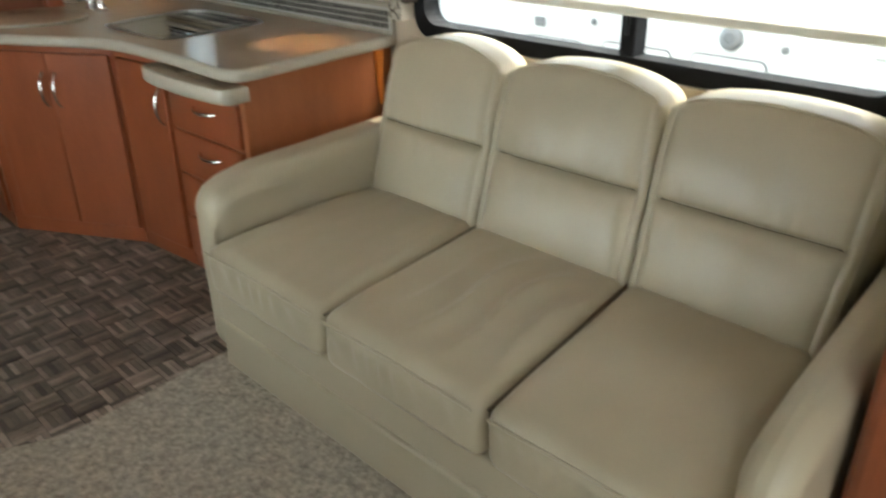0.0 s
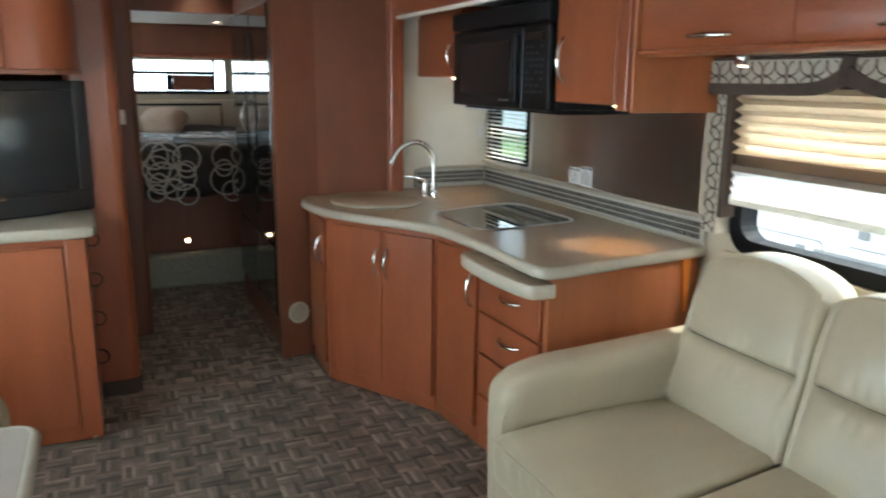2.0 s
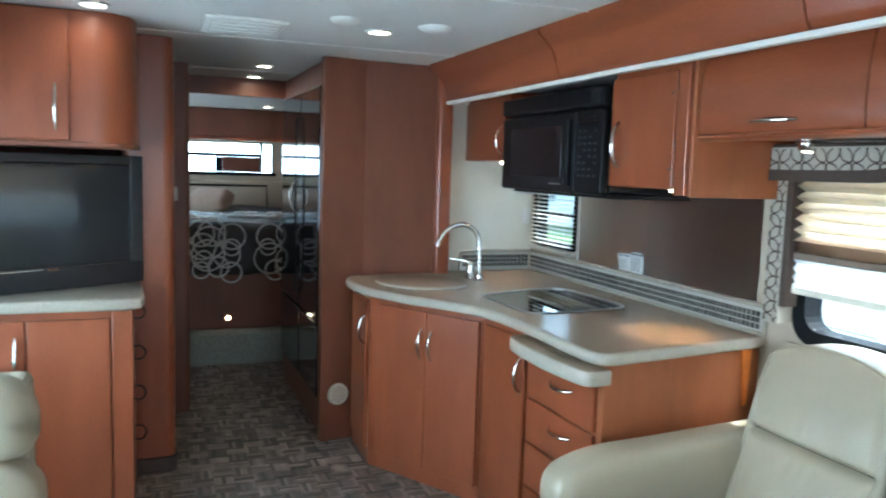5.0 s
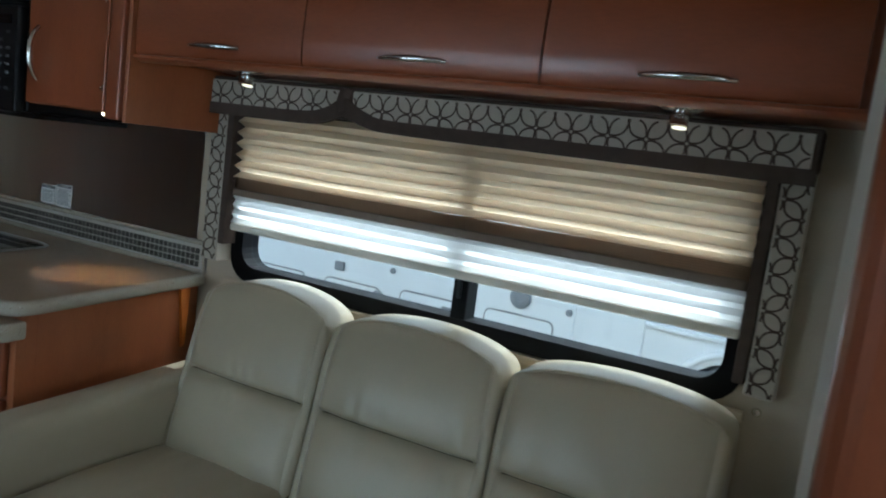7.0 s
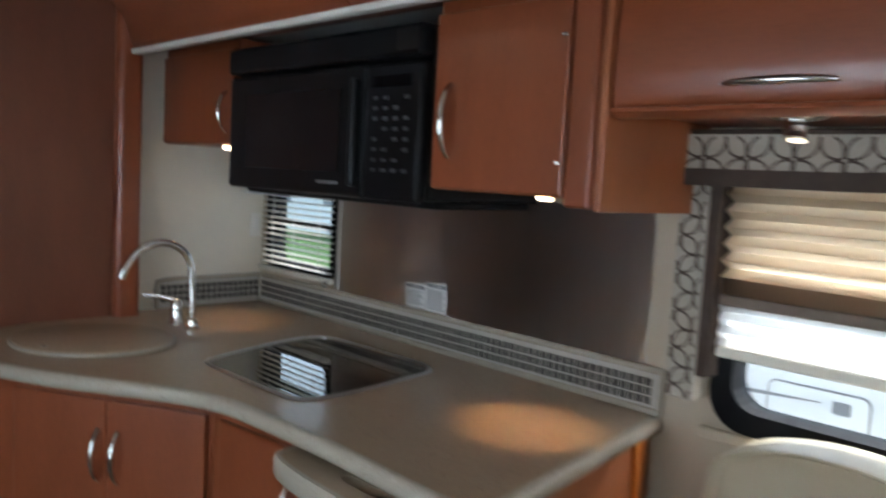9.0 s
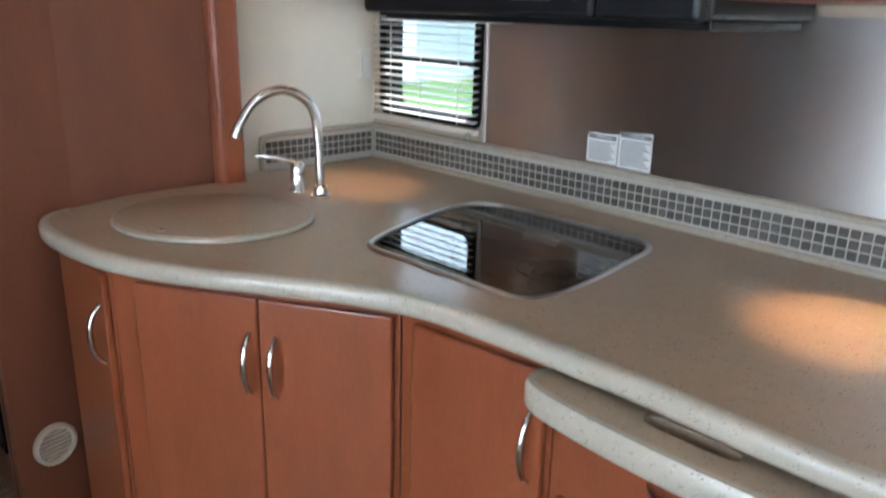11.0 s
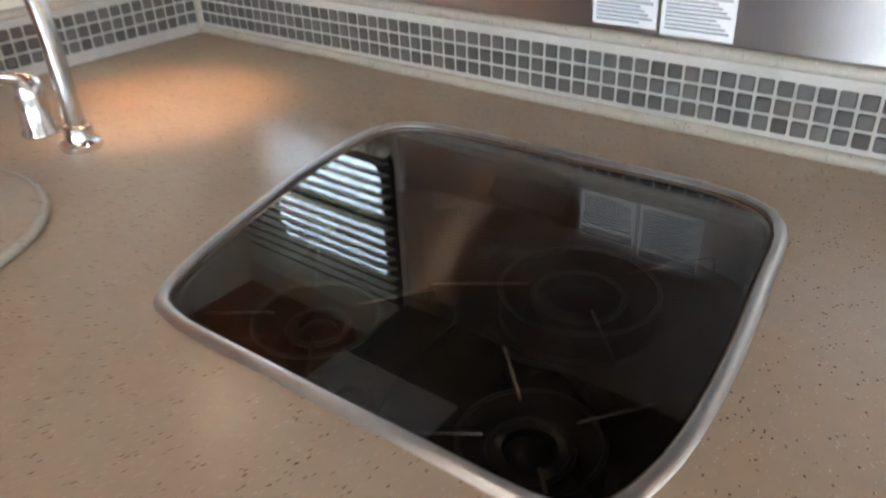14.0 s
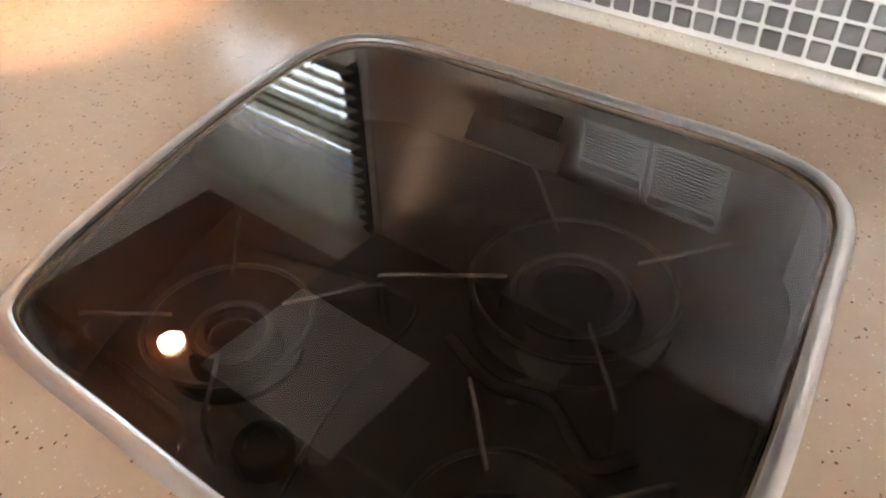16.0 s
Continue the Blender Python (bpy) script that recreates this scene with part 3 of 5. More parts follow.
# pull-out board below the edge, with a finger slot
board = thing("pull_out_board", "pale solid-surface pull-out board with a finger slot", "cutting board", at=(-2.04, 1.95, 0.81))
b_out = smooth_line([(-2.318, 1.97, 0), (-2.322, 1.905, 0), (-2.297, 1.872, 0), (-2.20, 1.856, 0), (-2.04, 1.851, 0), (-1.88, 1.860, 0), (-1.785, 1.878, 0), (-1.765, 1.91, 0), (-1.768, 1.965, 0)], 5)
slot = [(-2.050 + a, 1.917 + b, 0) for a, b in [(0.074 * math.copysign(abs(math.cos(t)) ** 0.5, math.cos(t)), 0.016 * math.copysign(abs(math.sin(t)) ** 0.6, math.sin(t))) for t in [2 * math.pi * i / 20 for i in range(20)]]]
part("board", ring_slab([(p.x, p.y) for p in b_out], slot, 0.806, 0.853), COUNTER, board)
part("board_edge", band([Vector((p.x, p.y, 0)) for p in b_out], [(-0.004, 0.8545), (0.007, 0.854), (0.011, 0.847), (0.011, 0.812), (0.006, 0.805), (-0.01, 0.805)]), COUNTER_EDGE, board, smooth=True)

# sink cover, tap and its lever
cover = thing("sink_cover", "round beige solid-surface sink cover lying in the worktop", "sink cover", at=(-3.36, 1.84, 0.91))
ell = [(0.238 * math.cos(t), 0.208 * math.sin(t)) for t in [2 * math.pi * i / 48 for i in range(48)]]
cm = pose(-3.320, 1.852, 0, 0, 0, 38)
part("lid", turned(prism(ell, 0.9105, 0.926, 0.004, 2), cm), COUNTER, cover, smooth=True)
part("rim", turned(tube([(1.01 * x, 1.01 * y, 0.917) for x, y in ell], 0.0065, 8, True), cm), COUNTER_EDGE, cover, "pale chamfered rim", True)
part("finger_hole", turned(lathe([(0.001, 0), (0.012, 0), (0.012, 0.0016), (0.001, 0.0016)], 16), pose(-3.256, 1.689, 0.926)), COUNTER_EDGE, cover, "small pale finger hole")
part("hole_plug", turned(lathe([(0.001, 0), (0.006, 0), (0.006, 0.002), (0.001, 0.002)], 12), pose(-3.256, 1.689, 0.926)), TAUPE, cover, "dark plug in the finger hole")
tap = thing("kitchen_tap", "tall satin nickel gooseneck kitchen tap with a side lever", "tap", at=(-3.345, 2.185, 0.91))
part("foot", turned(lathe([(0.028, 0), (0.028, 0.009), (0.022, 0.012), (0.0205, 0.016), (0.0195, 0.032), (0.014, 0.036)], 20), pose(-3.345, 2.185, 0.911)), CHROME, tap, smooth=True)
neck = smooth_line([(-3.345, 2.185, 0.93), (-3.348, 2.183, 1.08), (-3.352, 2.170, 1.155), (-3.362, 2.13, 1.197), (-3.375, 2.075, 1.208), (-3.388, 2.015, 1.180), (-3.396, 1.975, 1.125), (-3.398, 1.966, 1.103)], 6)
part("spout", tube(neck, [0.013] * 30 + [0.0115] * (len(neck) - 30), 12), CHROME, tap, smooth=True)
part("nozzle", tube([(-3.397, 1.972, 1.118), (-3.399, 1.962, 1.092)], 0.014, 12), CHROME, tap, smooth=True)
part("lever_body", turned(lathe([(0.026, 0), (0.026, 0.004), (0.022, 0.009), (0.021, 0.055), (0.020, 0.078), (0.012, 0.088), (0.002, 0.090)], 20), pose(-3.452, 2.180, 0.911)), CHROME, tap, smooth=True)
part("lever", tube(smooth_line([(-3.452, 2.180, 0.988), (-3.462, 2.160, 0.998), (-3.488, 2.122, 1.008), (-3.515, 2.085, 1.011)], 4), [0.016, 0.015, 0.014, 0.013, 0.012, 0.011, 0.010, 0.009, 0.008, 0.008, 0.007, 0.006, 0.005], 10, flat=0.7), CHROME, tap, smooth=True)

# ---- hob under its smoked glass cover ----
hob = thing("hob", "two-burner gas hob sunk in the worktop under a smoked glass cover", "hob", at=(-2.73, 2.27, 0.82))
part("trim_ring", band(HOB + [HOB[0]], [(0.006, 0.9105), (0.006, 0.914), (0.002, 0.9165), (-0.004, 0.9155), (-0.0075, 0.9112)]), STEEL, hob, "brushed steel trim ring", True)
gl = part("glass_cover", prism([tuple(((p - HOB_C) * 0.985 + HOB_C).xy) for p in HOB], 0.904, 0.910), HOB_GLASS, hob, "smoked glass cover")
gl.visible_shadow = False
part("well", join(prism([tuple(((p - HOB_C) * 0.965 + HOB_C).xy) for p in HOB], 0.806, 0.812), band([((p - HOB_C) * 0.962 + HOB_C) for p in HOB] + [((HOB[0] - HOB_C) * 0.962 + HOB_C)], [(0.0, 0.903), (0.004, 0.903), (0.004, 0.81), (0.0, 0.81)])), ENAMEL, hob, "dark enamelled burner well")
for bx, by, r, reach in ((-2.640, 2.345, 0.050, 0.165), (-2.835, 2.140, 0.032, 0.128), (-2.560, 2.120, 0.036, 0.118)):
    bm = turned(lathe([(r * 1.75, 0), (r * 1.70, 0.004), (r * 1.25, 0.002), (r * 1.15, 0.012), (r, 0.015), (r * 0.96, 0.024), (r * 0.68, 0.026), (r * 0.66, 0.010), (0.002, 0.008)], 28), pose(bx, by, 0.812))
    br = part("burner", bm, ENAMEL, hob, smooth=True)
    part("burner_cap", turned(lathe([(r * 0.62, 0), (r * 0.62, 0.010), (r * 0.5, 0.014), (0.002, 0.015)], 24), pose(bx, by, 0.821)), BLACK, br, "matt black burner cap", True)
    part("burner_ring", tube([(bx + r * 0.98 * math.cos(2 * math.pi * i / 28), by + r * 0.98 * math.sin(2 * math.pi * i / 28), 0.836) for i in range(28)], 0.0035, 6, True), GRATE, br, "dull metal burner ring", True)
    wr = reach * 0.52
    part("grate_ring", tube([(bx + wr * math.cos(2 * math.pi * i / 36), by + wr * math.sin(2 * math.pi * i / 36), 0.848) for i in range(36)], 0.0026, 6, True), GRATE, br, "round wire of the pan support", True)
    for a in (52, 135, 218, 312):
        c, s = math.cos(radians(a)), math.sin(radians(a))
        out = reach * (0.86 if a == 312 else 1.0)
        part("grate_bar", tube(smooth_line([(bx + c * out, by + s * out, 0.814), (bx + c * out * 0.985, by + s * out * 0.985, 0.850), (bx + c * out * 0.93, by + s * out * 0.93, 0.858), (bx + c * wr, by + s * wr, 0.856), (bx + c * reach * 0.34, by + s * reach * 0.34, 0.855)], 4), 0.0021, 8), WIRE, br, "wire pan support", True)
part("gas_pipe", tube(smooth_line([(-2.70, 2.255, 0.818), (-2.645, 2.235, 0.820), (-2.60, 2.245, 0.820), (-2.565, 2.225, 0.820), (-2.545, 2.215, 0.822), (-2.525, 2.240, 0.820)], 5), 0.006, 8), ENAMEL, hob, "bent gas pipe", True)
part("pan_ridge", tube(smooth_line([(-2.945, 2.235, 0.813), (-2.80, 2.272, 0.813), (-2.745, 2.262, 0.813), (-2.735, 2.16, 0.813), (-2.70, 2.05, 0.813)], 5), 0.004, 8, flat=0.6), ENAMEL, hob, "raised edge of the enamelled pan", True)
knob = part("knob", turned(lathe([(0.022, 0), (0.022, 0.016), (0.019, 0.019), (0.013, 0.019), (0.013, 0.012), (0.001, 0.012)], 24), pose(-2.737, 2.085, 0.812)), GRATE, hob, "small metal knob", True)
part("rating_plate", turned(box(-0.057, 0.057, -0.015, 0.015, 0, 0.002), pose(-2.79, 2.478, 0.862, 50, 0, 0)), KEY_PRINT, hob, "grey rating plate")
part("name_label", turned(box(-0.036, 0.036, -0.009, 0.009, 0, 0.002), pose(-2.785, 2.497, 0.886, 70, 0, 0)), BLACK, hob, "small black label")

# ---- mosaic upstand ----
up = thing("mosaic_upstand", "pale upstand set with three rows of grey glass mosaic", "backsplash", at=(-2.8, 2.69, 0.911))
part("backing", box(-3.754, -1.845, NEAR - 0.012, NEAR - 0.001, 0.911, 1.022, 0.002, 1), GROUT, up)
part("top_moulding", tube([(-3.754, NEAR - 0.010, 1.024), (-1.845, NEAR - 0.010, 1.024)], 0.009, 10), COUNTER_EDGE, up, smooth=True)
part("bottom_moulding", tube([(-3.754, NEAR - 0.013, 0.918), (-1.845, NEAR - 0.013, 0.918)], 0.009, 10), COUNTER_EDGE, up, smooth=True)
part("end_moulding", box(-1.858, -1.845, NEAR - 0.017, NEAR - 0.001, 0.911, 1.032, 0.004), COUNTER_EDGE, up)
part("corner_moulding", tube([(-3.744, NEAR - 0.012, 0.912), (-3.744, NEAR - 0.012, 1.032)], 0.010, 10), COUNTER_EDGE, up, smooth=True)
part("side_backing", box(-3.755, -3.745, 2.235, NEAR - 0.012, 0.911, 1.022, 0.002, 1), GROUT, up)
part("side_moulding", tube(smooth_line([(-3.746, NEAR - 0.014, 1.024), (-3.746, 2.4, 1.024), (-3.746, 2.265, 1.022), (-3.746, 2.238, 0.995), (-3.746, 2.236, 0.915)], 4), 0.009, 10), COUNTER_EDGE, up, smooth=True)

# ---- steel splash panel, notices, galley window ----
splash = thing("splash_panel", "brushed stainless steel splash panel above the hob", "splash panel", at=(-2.55, 2.695, 1.03))
part("panel", box(-3.205, -1.905, NEAR - 0.004, NEAR - 0.001, 1.033, 1.425), SHEET, splash)
part("edge_trim", box(-3.222, -3.206, NEAR - 0.010, NEAR - 0.001, 1.033, 1.425, 0.003), STEEL, splash)
part("side_strip", box(-1.904, -1.845, NEAR - 0.006, NEAR - 0.001, 1.033, 1.425, 0.002), WALL_TAN, splash)


def lettering(text, size, m, parent, material):
    cu = bpy.data.curves.new("lettering", "FONT")
    cu.body, cu.size, cu.align_x, cu.align_y = text, size, "CENTER", "CENTER"
    tmp = bpy.data.objects.new("lettering", cu)
    scene.collection.objects.link(tmp)
    me = bpy.data.meshes.new_from_object(tmp.evaluated_get(bpy.context.evaluated_depsgraph_get()))
    bpy.data.objects.remove(tmp)
    me.transform(m)
    me.materials.clear()
    me.materials.append(material)
    ob = new("lettering", me)
    ob.parent = parent
    ob.matrix_parent_inverse = parent.matrix_basis.inverted()
    return ob


def notice(x0, x1, z0, z1, word, label):
    n = thing("safety_notice", label, "sticker", "notices on the splash panel", at=((x0 + x1) / 2, NEAR - 0.005, z0))
    y = NEAR - 0.0052
    part("sheet", box(x0, x1, y, y + 0.001, z0, z1), PAPER, n)
    part("header_bar", box(x0 + 0.004, x1 - 0.004, y - 0.0006, y, z1 - 0.016, z1 - 0.004), INK, n, "dark header bar")
    lettering(word, 0.0105, pose((x0 + x1) / 2 + 0.004, y - 0.0012, z1 - 0.0100, 90, 0, 0), n, PAPER)
    bars = []
    zz, k = z1 - 0.023, 0
    while zz > z0 + 0.006:
        bars.append(box(x0 + 0.006, x1 - 0.006 - 0.018 * ((k * 7) % 4) / 3, y - 0.0006, y, zz - 0.0022, zz))
        zz -= 0.0052
        k += 1
    part("print", join(*bars), INK, n, "lines of small grey print")


notice(-2.826, -2.732, 1.040, 1.118, "WARNING", "white warning notice with small grey print")
notice(-2.726, -2.628, 1.036, 1.132, "DANGER", "larger white danger notice with small grey print")

win2 = thing("window_1", "small dark-framed galley window over the worktop", "window", at=(-3.47, 2.72, 1.07))


def frame_ring(x0, x1, z0, z1, width, y0, y1, r=0.05):
    """A rounded window frame in a wall along x."""
    o, i = round_rect(x0, x1, z0, z1, r, 5), round_rect(x0 + width, x1 - width, z0 + width, z1 - width, max(0.008, r - width * 0.5), 5)
    bm = bmesh.new()
    rows = [[bm.verts.new((p[0], y, p[1])) for p in pts] for pts, y in ((o, y0), (o, y1), (i, y1), (i, y0))]
    k = len(o)
    for a in range(4):
        r0, r1 = rows[a], rows[(a + 1) % 4]
        for j in range(k):
            bm.faces.new((r0[j], r0[(j + 1) % k], r1[(j + 1) % k], r1[j]))
    bmesh.ops.recalc_face_normals(bm, faces=bm.faces[:])
    return bm


part("window_frame", frame_ring(-3.71, -3.225, 1.062, 1.45, 0.035, 2.69, 2.765, 0.05), BLACK_RUBBER, win2)
part("mullion", box(-3.68, -3.255, 2.715, 2.745, 1.245, 1.265, 0.003), BLACK_RUBBER, win2)
pn = part("pane", box(-3.69, -3.245, 2.728, 2.733, 1.08, 1.44), GLASS, win2)
pn.visible_shadow = False
blind2 = thing("venetian_blind", "small pale metal venetian blind, lowered and open", "blind", at=(-3.46, 2.68, 1.05))
for i in range(15):
    z = 1.090 + i * 0.0232
    part("slat", turned(box(-0.245, 0.245, -0.0115, 0.0115, -0.0005, 0.0007), pose(-3.475, 2.676, z, 10, 0, 0)), SLAT, blind2)
part("bottom_rail", box(-3.725, -3.222, 2.662, 2.688, 1.052, 1.072, 0.004), SLAT, blind2)
part("head_rail", box(-3.725, -3.222, 2.660, 2.692, 1.425, 1.450, 0.003), SLAT, blind2)
for x in (-3.62, -3.47, -3.30):
    part("cord", tube([(x, 2.664, 1.06), (x, 2.664, 1.43)], 0.0014, 5), WHITE, blind2)
part("cord_knob", turned(lathe([(0.003, 0), (0.010, 0.004), (0.012, 0.012), (0.006, 0.022)], 12), pose(-3.24, 2.655, 1.040)), GLASS, blind2, "clear plastic cord knob", True)
sw = thing("wall_switch", "pale brass-toned switch plate on the cream wall", "switch", at=(-3.75, 2.66, 1.18))
part("plate", box(-3.756, -3.748, 2.635, 2.685, 1.185, 1.285, 0.003), WHITE, sw)
part("rocker", box(-3.748, -3.743, 2.65, 2.67, 1.21, 1.26, 0.002), PAPER, sw)


# ---- wall cabinets and microwave ----
FRONT = 2.245


def wall_unit(x0, x1, z0, z1, y0, label, doors, bevel=0.005, body_mat=WOOD, group="galley wall cabinets"):
    unit = thing("wall_cabinet", label, "cabinet", group, at=((x0 + x1) / 2, 2.5, z0))
    part("body", box(x0, x1, y0, NEAR - 0.002, z0, z1, 0.002, 1), body_mat, unit)
    return unit


left_unit = wall_unit(-3.754, -3.215, 1.545, 1.893, FRONT + 0.02, "small cherry wall cabinet beside the microwave", [])
d = part("door", box(-3.735, -3.218, FRONT, FRONT + 0.0195, 1.548, 1.86, 0.005), WOOD, left_unit)
bow_handle(d, (-3.26, FRONT, 1.72), (-3.26, FRONT, 1.585), (0, -0.03, 0))
part("under_light", turned(lathe([(0.001, 0), (0.020, 0), (0.024, 0.004), (0.024, 0.012), (0.001, 0.012)], 16), pose(-3.415, 2.345, 1.532)), BULB, left_unit, "lit puck light", True)
right_unit = wall_unit(-2.270, -1.80, 1.448, 1.893, FRONT + 0.02, "cherry wall cabinet with one closed door beside the microwave", [])
d = part("door", box(-2.262, -1.872, FRONT, FRONT + 0.0195, 1.451, 1.86, 0.005), WOOD, right_unit)
bow_handle(d, (-2.205, FRONT, 1.695), (-2.205, FRONT, 1.525), (0, -0.032, 0), 0.006)
part("stile", box(-1.862, -1.80, FRONT - 0.004, FRONT + 0.0195, 1.43, 1.89, 0.006), WOOD, right_unit)
part("side_panel", box(-1.798, -1.782, FRONT + 0.010, NEAR - 0.002, 1.425, 1.893, 0.003), WOOD_LITE, right_unit, "lighter veneer side panel")
for z in (1.52, 1.78):
    part("hinge_cap", turned(lathe([(0.001, 0), (0.006, 0), (0.005, 0.003), (0.001, 0.004)], 10), pose(-1.885, FRONT - 0.001, z, 90, 0, 0)), CHROME, right_unit, "tiny metal hinge cap")
part("under_light", turned(lathe([(0.001, 0), (0.015, 0), (0.018, 0.003), (0.018, 0.008), (0.001, 0.008)], 16), pose(-2.00, 2.36, 1.4375)), BULB, right_unit, "lit puck light", True)
for x, z, e in ((-3.415, 1.528, 7.0), (-2.00, 1.430, 11.0)):
    lamp("puck_lamp", "SPOT", look((x, 2.36, z), (x, 2.36, 0)), e, (1.0, 0.52, 0.20), radius=0.02, spot=44)

mw = thing("microwave", "black over-the-range microwave with a keypad at its side", "microwave", at=(-2.73, 2.45, 1.40))
part("body", box(-3.206, -2.282, 2.262, NEAR - 0.003, 1.415, 1.845, 0.008), BLACK, mw)
part("underside", box(-3.203, -2.30, 2.30, NEAR - 0.02, 1.395, 1.414, 0.004), BLACK, mw)
part("grease_filter", box(-3.196, -2.925, 2.278, 2.488, 1.390, 1.3945, 0.001, 1), ALU, mw, "grey metal mesh grease filter")
part("door", box(-3.196, -2.500, 2.222, 2.261, 1.410, 1.755, 0.012, 3), BLACK, mw)
part("door_glass", box(-3.09, -2.60, 2.2195, 2.223, 1.475, 1.700, 0.001, 1), BLACK_GLOSS, mw, "dark glass window")
part("door_handle", box(-2.535, -2.512, 2.196, 2.221, 1.44, 1.72, 0.007), BLACK, mw)
part("control_panel", box(-2.497, -2.284, 2.222, 2.261, 1.410, 1.755, 0.012, 3), BLACK, mw)
part("vent_grille", box(-3.200, -2.284, 2.215, 2.261, 1.765, 1.845, 0.012, 3), BLACK, mw)
for i in range(8):
    part("vent_slat", box(-2.372 + 0.010 * i, -2.367 + 0.010 * i, 2.2125, 2.216, 1.780, 1.832, 0.001, 1), TV_GREY, mw)
part("display", box(-2.47, -2.32, 2.2195, 2.223, 1.695, 1.725, 0.001, 1), BLACK_GLOSS, mw)
for r in range(8):
    for c in range(4):
        if (r + c) % 5 != 4:
            part("key", box(-2.464 + c * 0.040, -2.444 + c * 0.040, 2.2203, 2.223, 1.482 + r * 0.026, 1.491 + r * 0.026, 0.001, 1), KEY_PRINT, mw)
part("name_bar", box(-2.70, -2.60, 2.2193, 2.2200, 1.443, 1.451), INK, mw, "small grey lettering bar")

# sofa overhead: one long box with three flap doors
OV = 2.275
over = thing("overhead_cabinet", "long cherry overhead locker with three closed flap doors above the sofa", "cabinet", at=(-0.8, 2.5, 1.63))
part("body", box(-1.781, 0.168, OV + 0.021, NEAR - 0.002, 1.630, 1.893, 0.004), WOOD_FLAT, over)
for x0, x1 in ((-1.778, -1.146), (-1.140, -0.478), (-0.472, 0.150)):
    sec = [(OV + 0.020, 1.634), (OV + 0.004, 1.634), (OV - 0.002, 1.642), (OV - 0.006, 1.70), (OV - 0.004, 1.78), (OV + 0.004, 1.85), (OV + 0.014, 1.888), (OV + 0.020, 1.888)]
    d = part("flap_door", along_x(sec, x0, x1), WOOD_FLAT, over, smooth=True)
    c = (x0 + x1) / 2
    bow_handle(d, (c - 0.095, OV - 0.002, 1.668), (c + 0.095, OV - 0.002, 1.668), (0, -0.026, 0), 0.0055)
part("bottom_moulding", along_x([(OV + 0.03, 1.612), (OV + 0.005, 1.615), (OV - 0.008, 1.624), (OV - 0.006, 1.632), (OV + 0.03, 1.632)], -1.781, 0.168), WOOD_FLAT, over, smooth=True)


def eyeball(x, y):
    """Small nickel reading light under the locker."""
    li = thing("reading_light", "small nickel eyeball reading light under the locker", "light", "reading lights", at=(x, y, 1.63))
    m = pose(x, y, 1.630, 180, 0, 0)
    part("base_plate", turned(lathe([(0.001, 0), (0.048, 0), (0.050, 0.004), (0.040, 0.010), (0.001, 0.012)], 24), m), CHROME, li, smooth=True)
    part("barrel", turned(lathe([(0.021, 0), (0.023, 0.008), (0.022, 0.018), (0.020, 0.030), (0.021, 0.036), (0.018, 0.038), (0.001, 0.038)], 20), pose(x, y, 1.622, 172, 0, 0)), CHROME, li, smooth=True)
    part("lens", turned(lathe([(0.001, 0), (0.016, 0), (0.016, 0.002), (0.001, 0.002)], 16), pose(x, y + 0.006, 1.5830, 172, 0, 0)), LENS, li, "warm glowing lens")


eyeball(-1.487, 2.44)
eyeball(-0.205, 2.47)

# ---- sofa window, valance, side panels and pleated shade ----
win = thing("window_2", "wide black-framed sliding window behind the sofa", "window", at=(-0.86, 2.72, 0.93))
part("window_frame", frame_ring(-1.725, 0.0, 0.925, 1.53, 0.052, 2.686, 2.77, 0.09), BLACK_RUBBER, win, smooth=False)
part("mullion", box(-0.832, -0.782, 2.690, 2.762, 0.965, 1.50, 0.004), BLACK_RUBBER, win)
part("latch", box(-0.815, -0.800, 2.680, 2.690, 1.04, 1.10, 0.003), BLACK, win)
for x0, x1 in ((-1.69, -0.83), (-0.785, -0.035)):
    pn = part("pane", box(x0, x1, 2.735, 2.740, 0.96, 1.50), GLASS, win)
    pn.visible_shadow = False
part("window_sill", box(-1.74, 0.02, 2.672, 2.699, 0.895, 0.922, 0.006), WALL_TAN, win)


def petal_strips(x0, x1, z0, z1, y, cell, phase=0.0, low=0.0):
    """Rows of four-petalled flowers in fat leaf loops, in raised dark thread, kept within the rectangle; faces -y."""
    out = bmesh.new()

    def thread(pts, w):
        rows = []
        for k, p in enumerate(pts):
            q = pts[min(len(pts) - 1, k + 1)] - pts[max(0, k - 1)]
            m = Vector((-q.z, 0, q.x)).normalized() * w
            rows.append((p + m, p - m))
        for r, s in zip(rows, rows[1:]):
            quad = (r[0], r[1], s[1], s[0])
            if all(x0 <= c.x <= x1 and z0 <= c.z <= z1 for c in quad):
                f = out.faces.new([out.verts.new((c.x, y, c.z)) for c in quad])
                f.normal_update()
                if f.normal.y > 0:
                    f.normal_flip()

    for i in range(-1, int((x1 - x0) / cell) + 2):
        for j in range(-1, int((z1 - z0) / cell) + 2):
            cx, cz = x0 + (i + phase) * cell, z0 + low + j * cell
            for sx, sz in ((1, 1), (1, -1), (-1, 1), (-1, -1)):
                d = Vector((sx * cell * 0.5, 0, sz * cell * 0.5))
                n = Vector((-d.z, 0, d.x))
                for side in (-1, 1):
                    thread([Vector((cx, 0, cz)) + d * (0.07 + 0.88 * u) + n * side * 0.27 * math.sin(math.pi * u) ** 0.7 for u in [k / 18 for k in range(19)]], 0.0026)
    return out


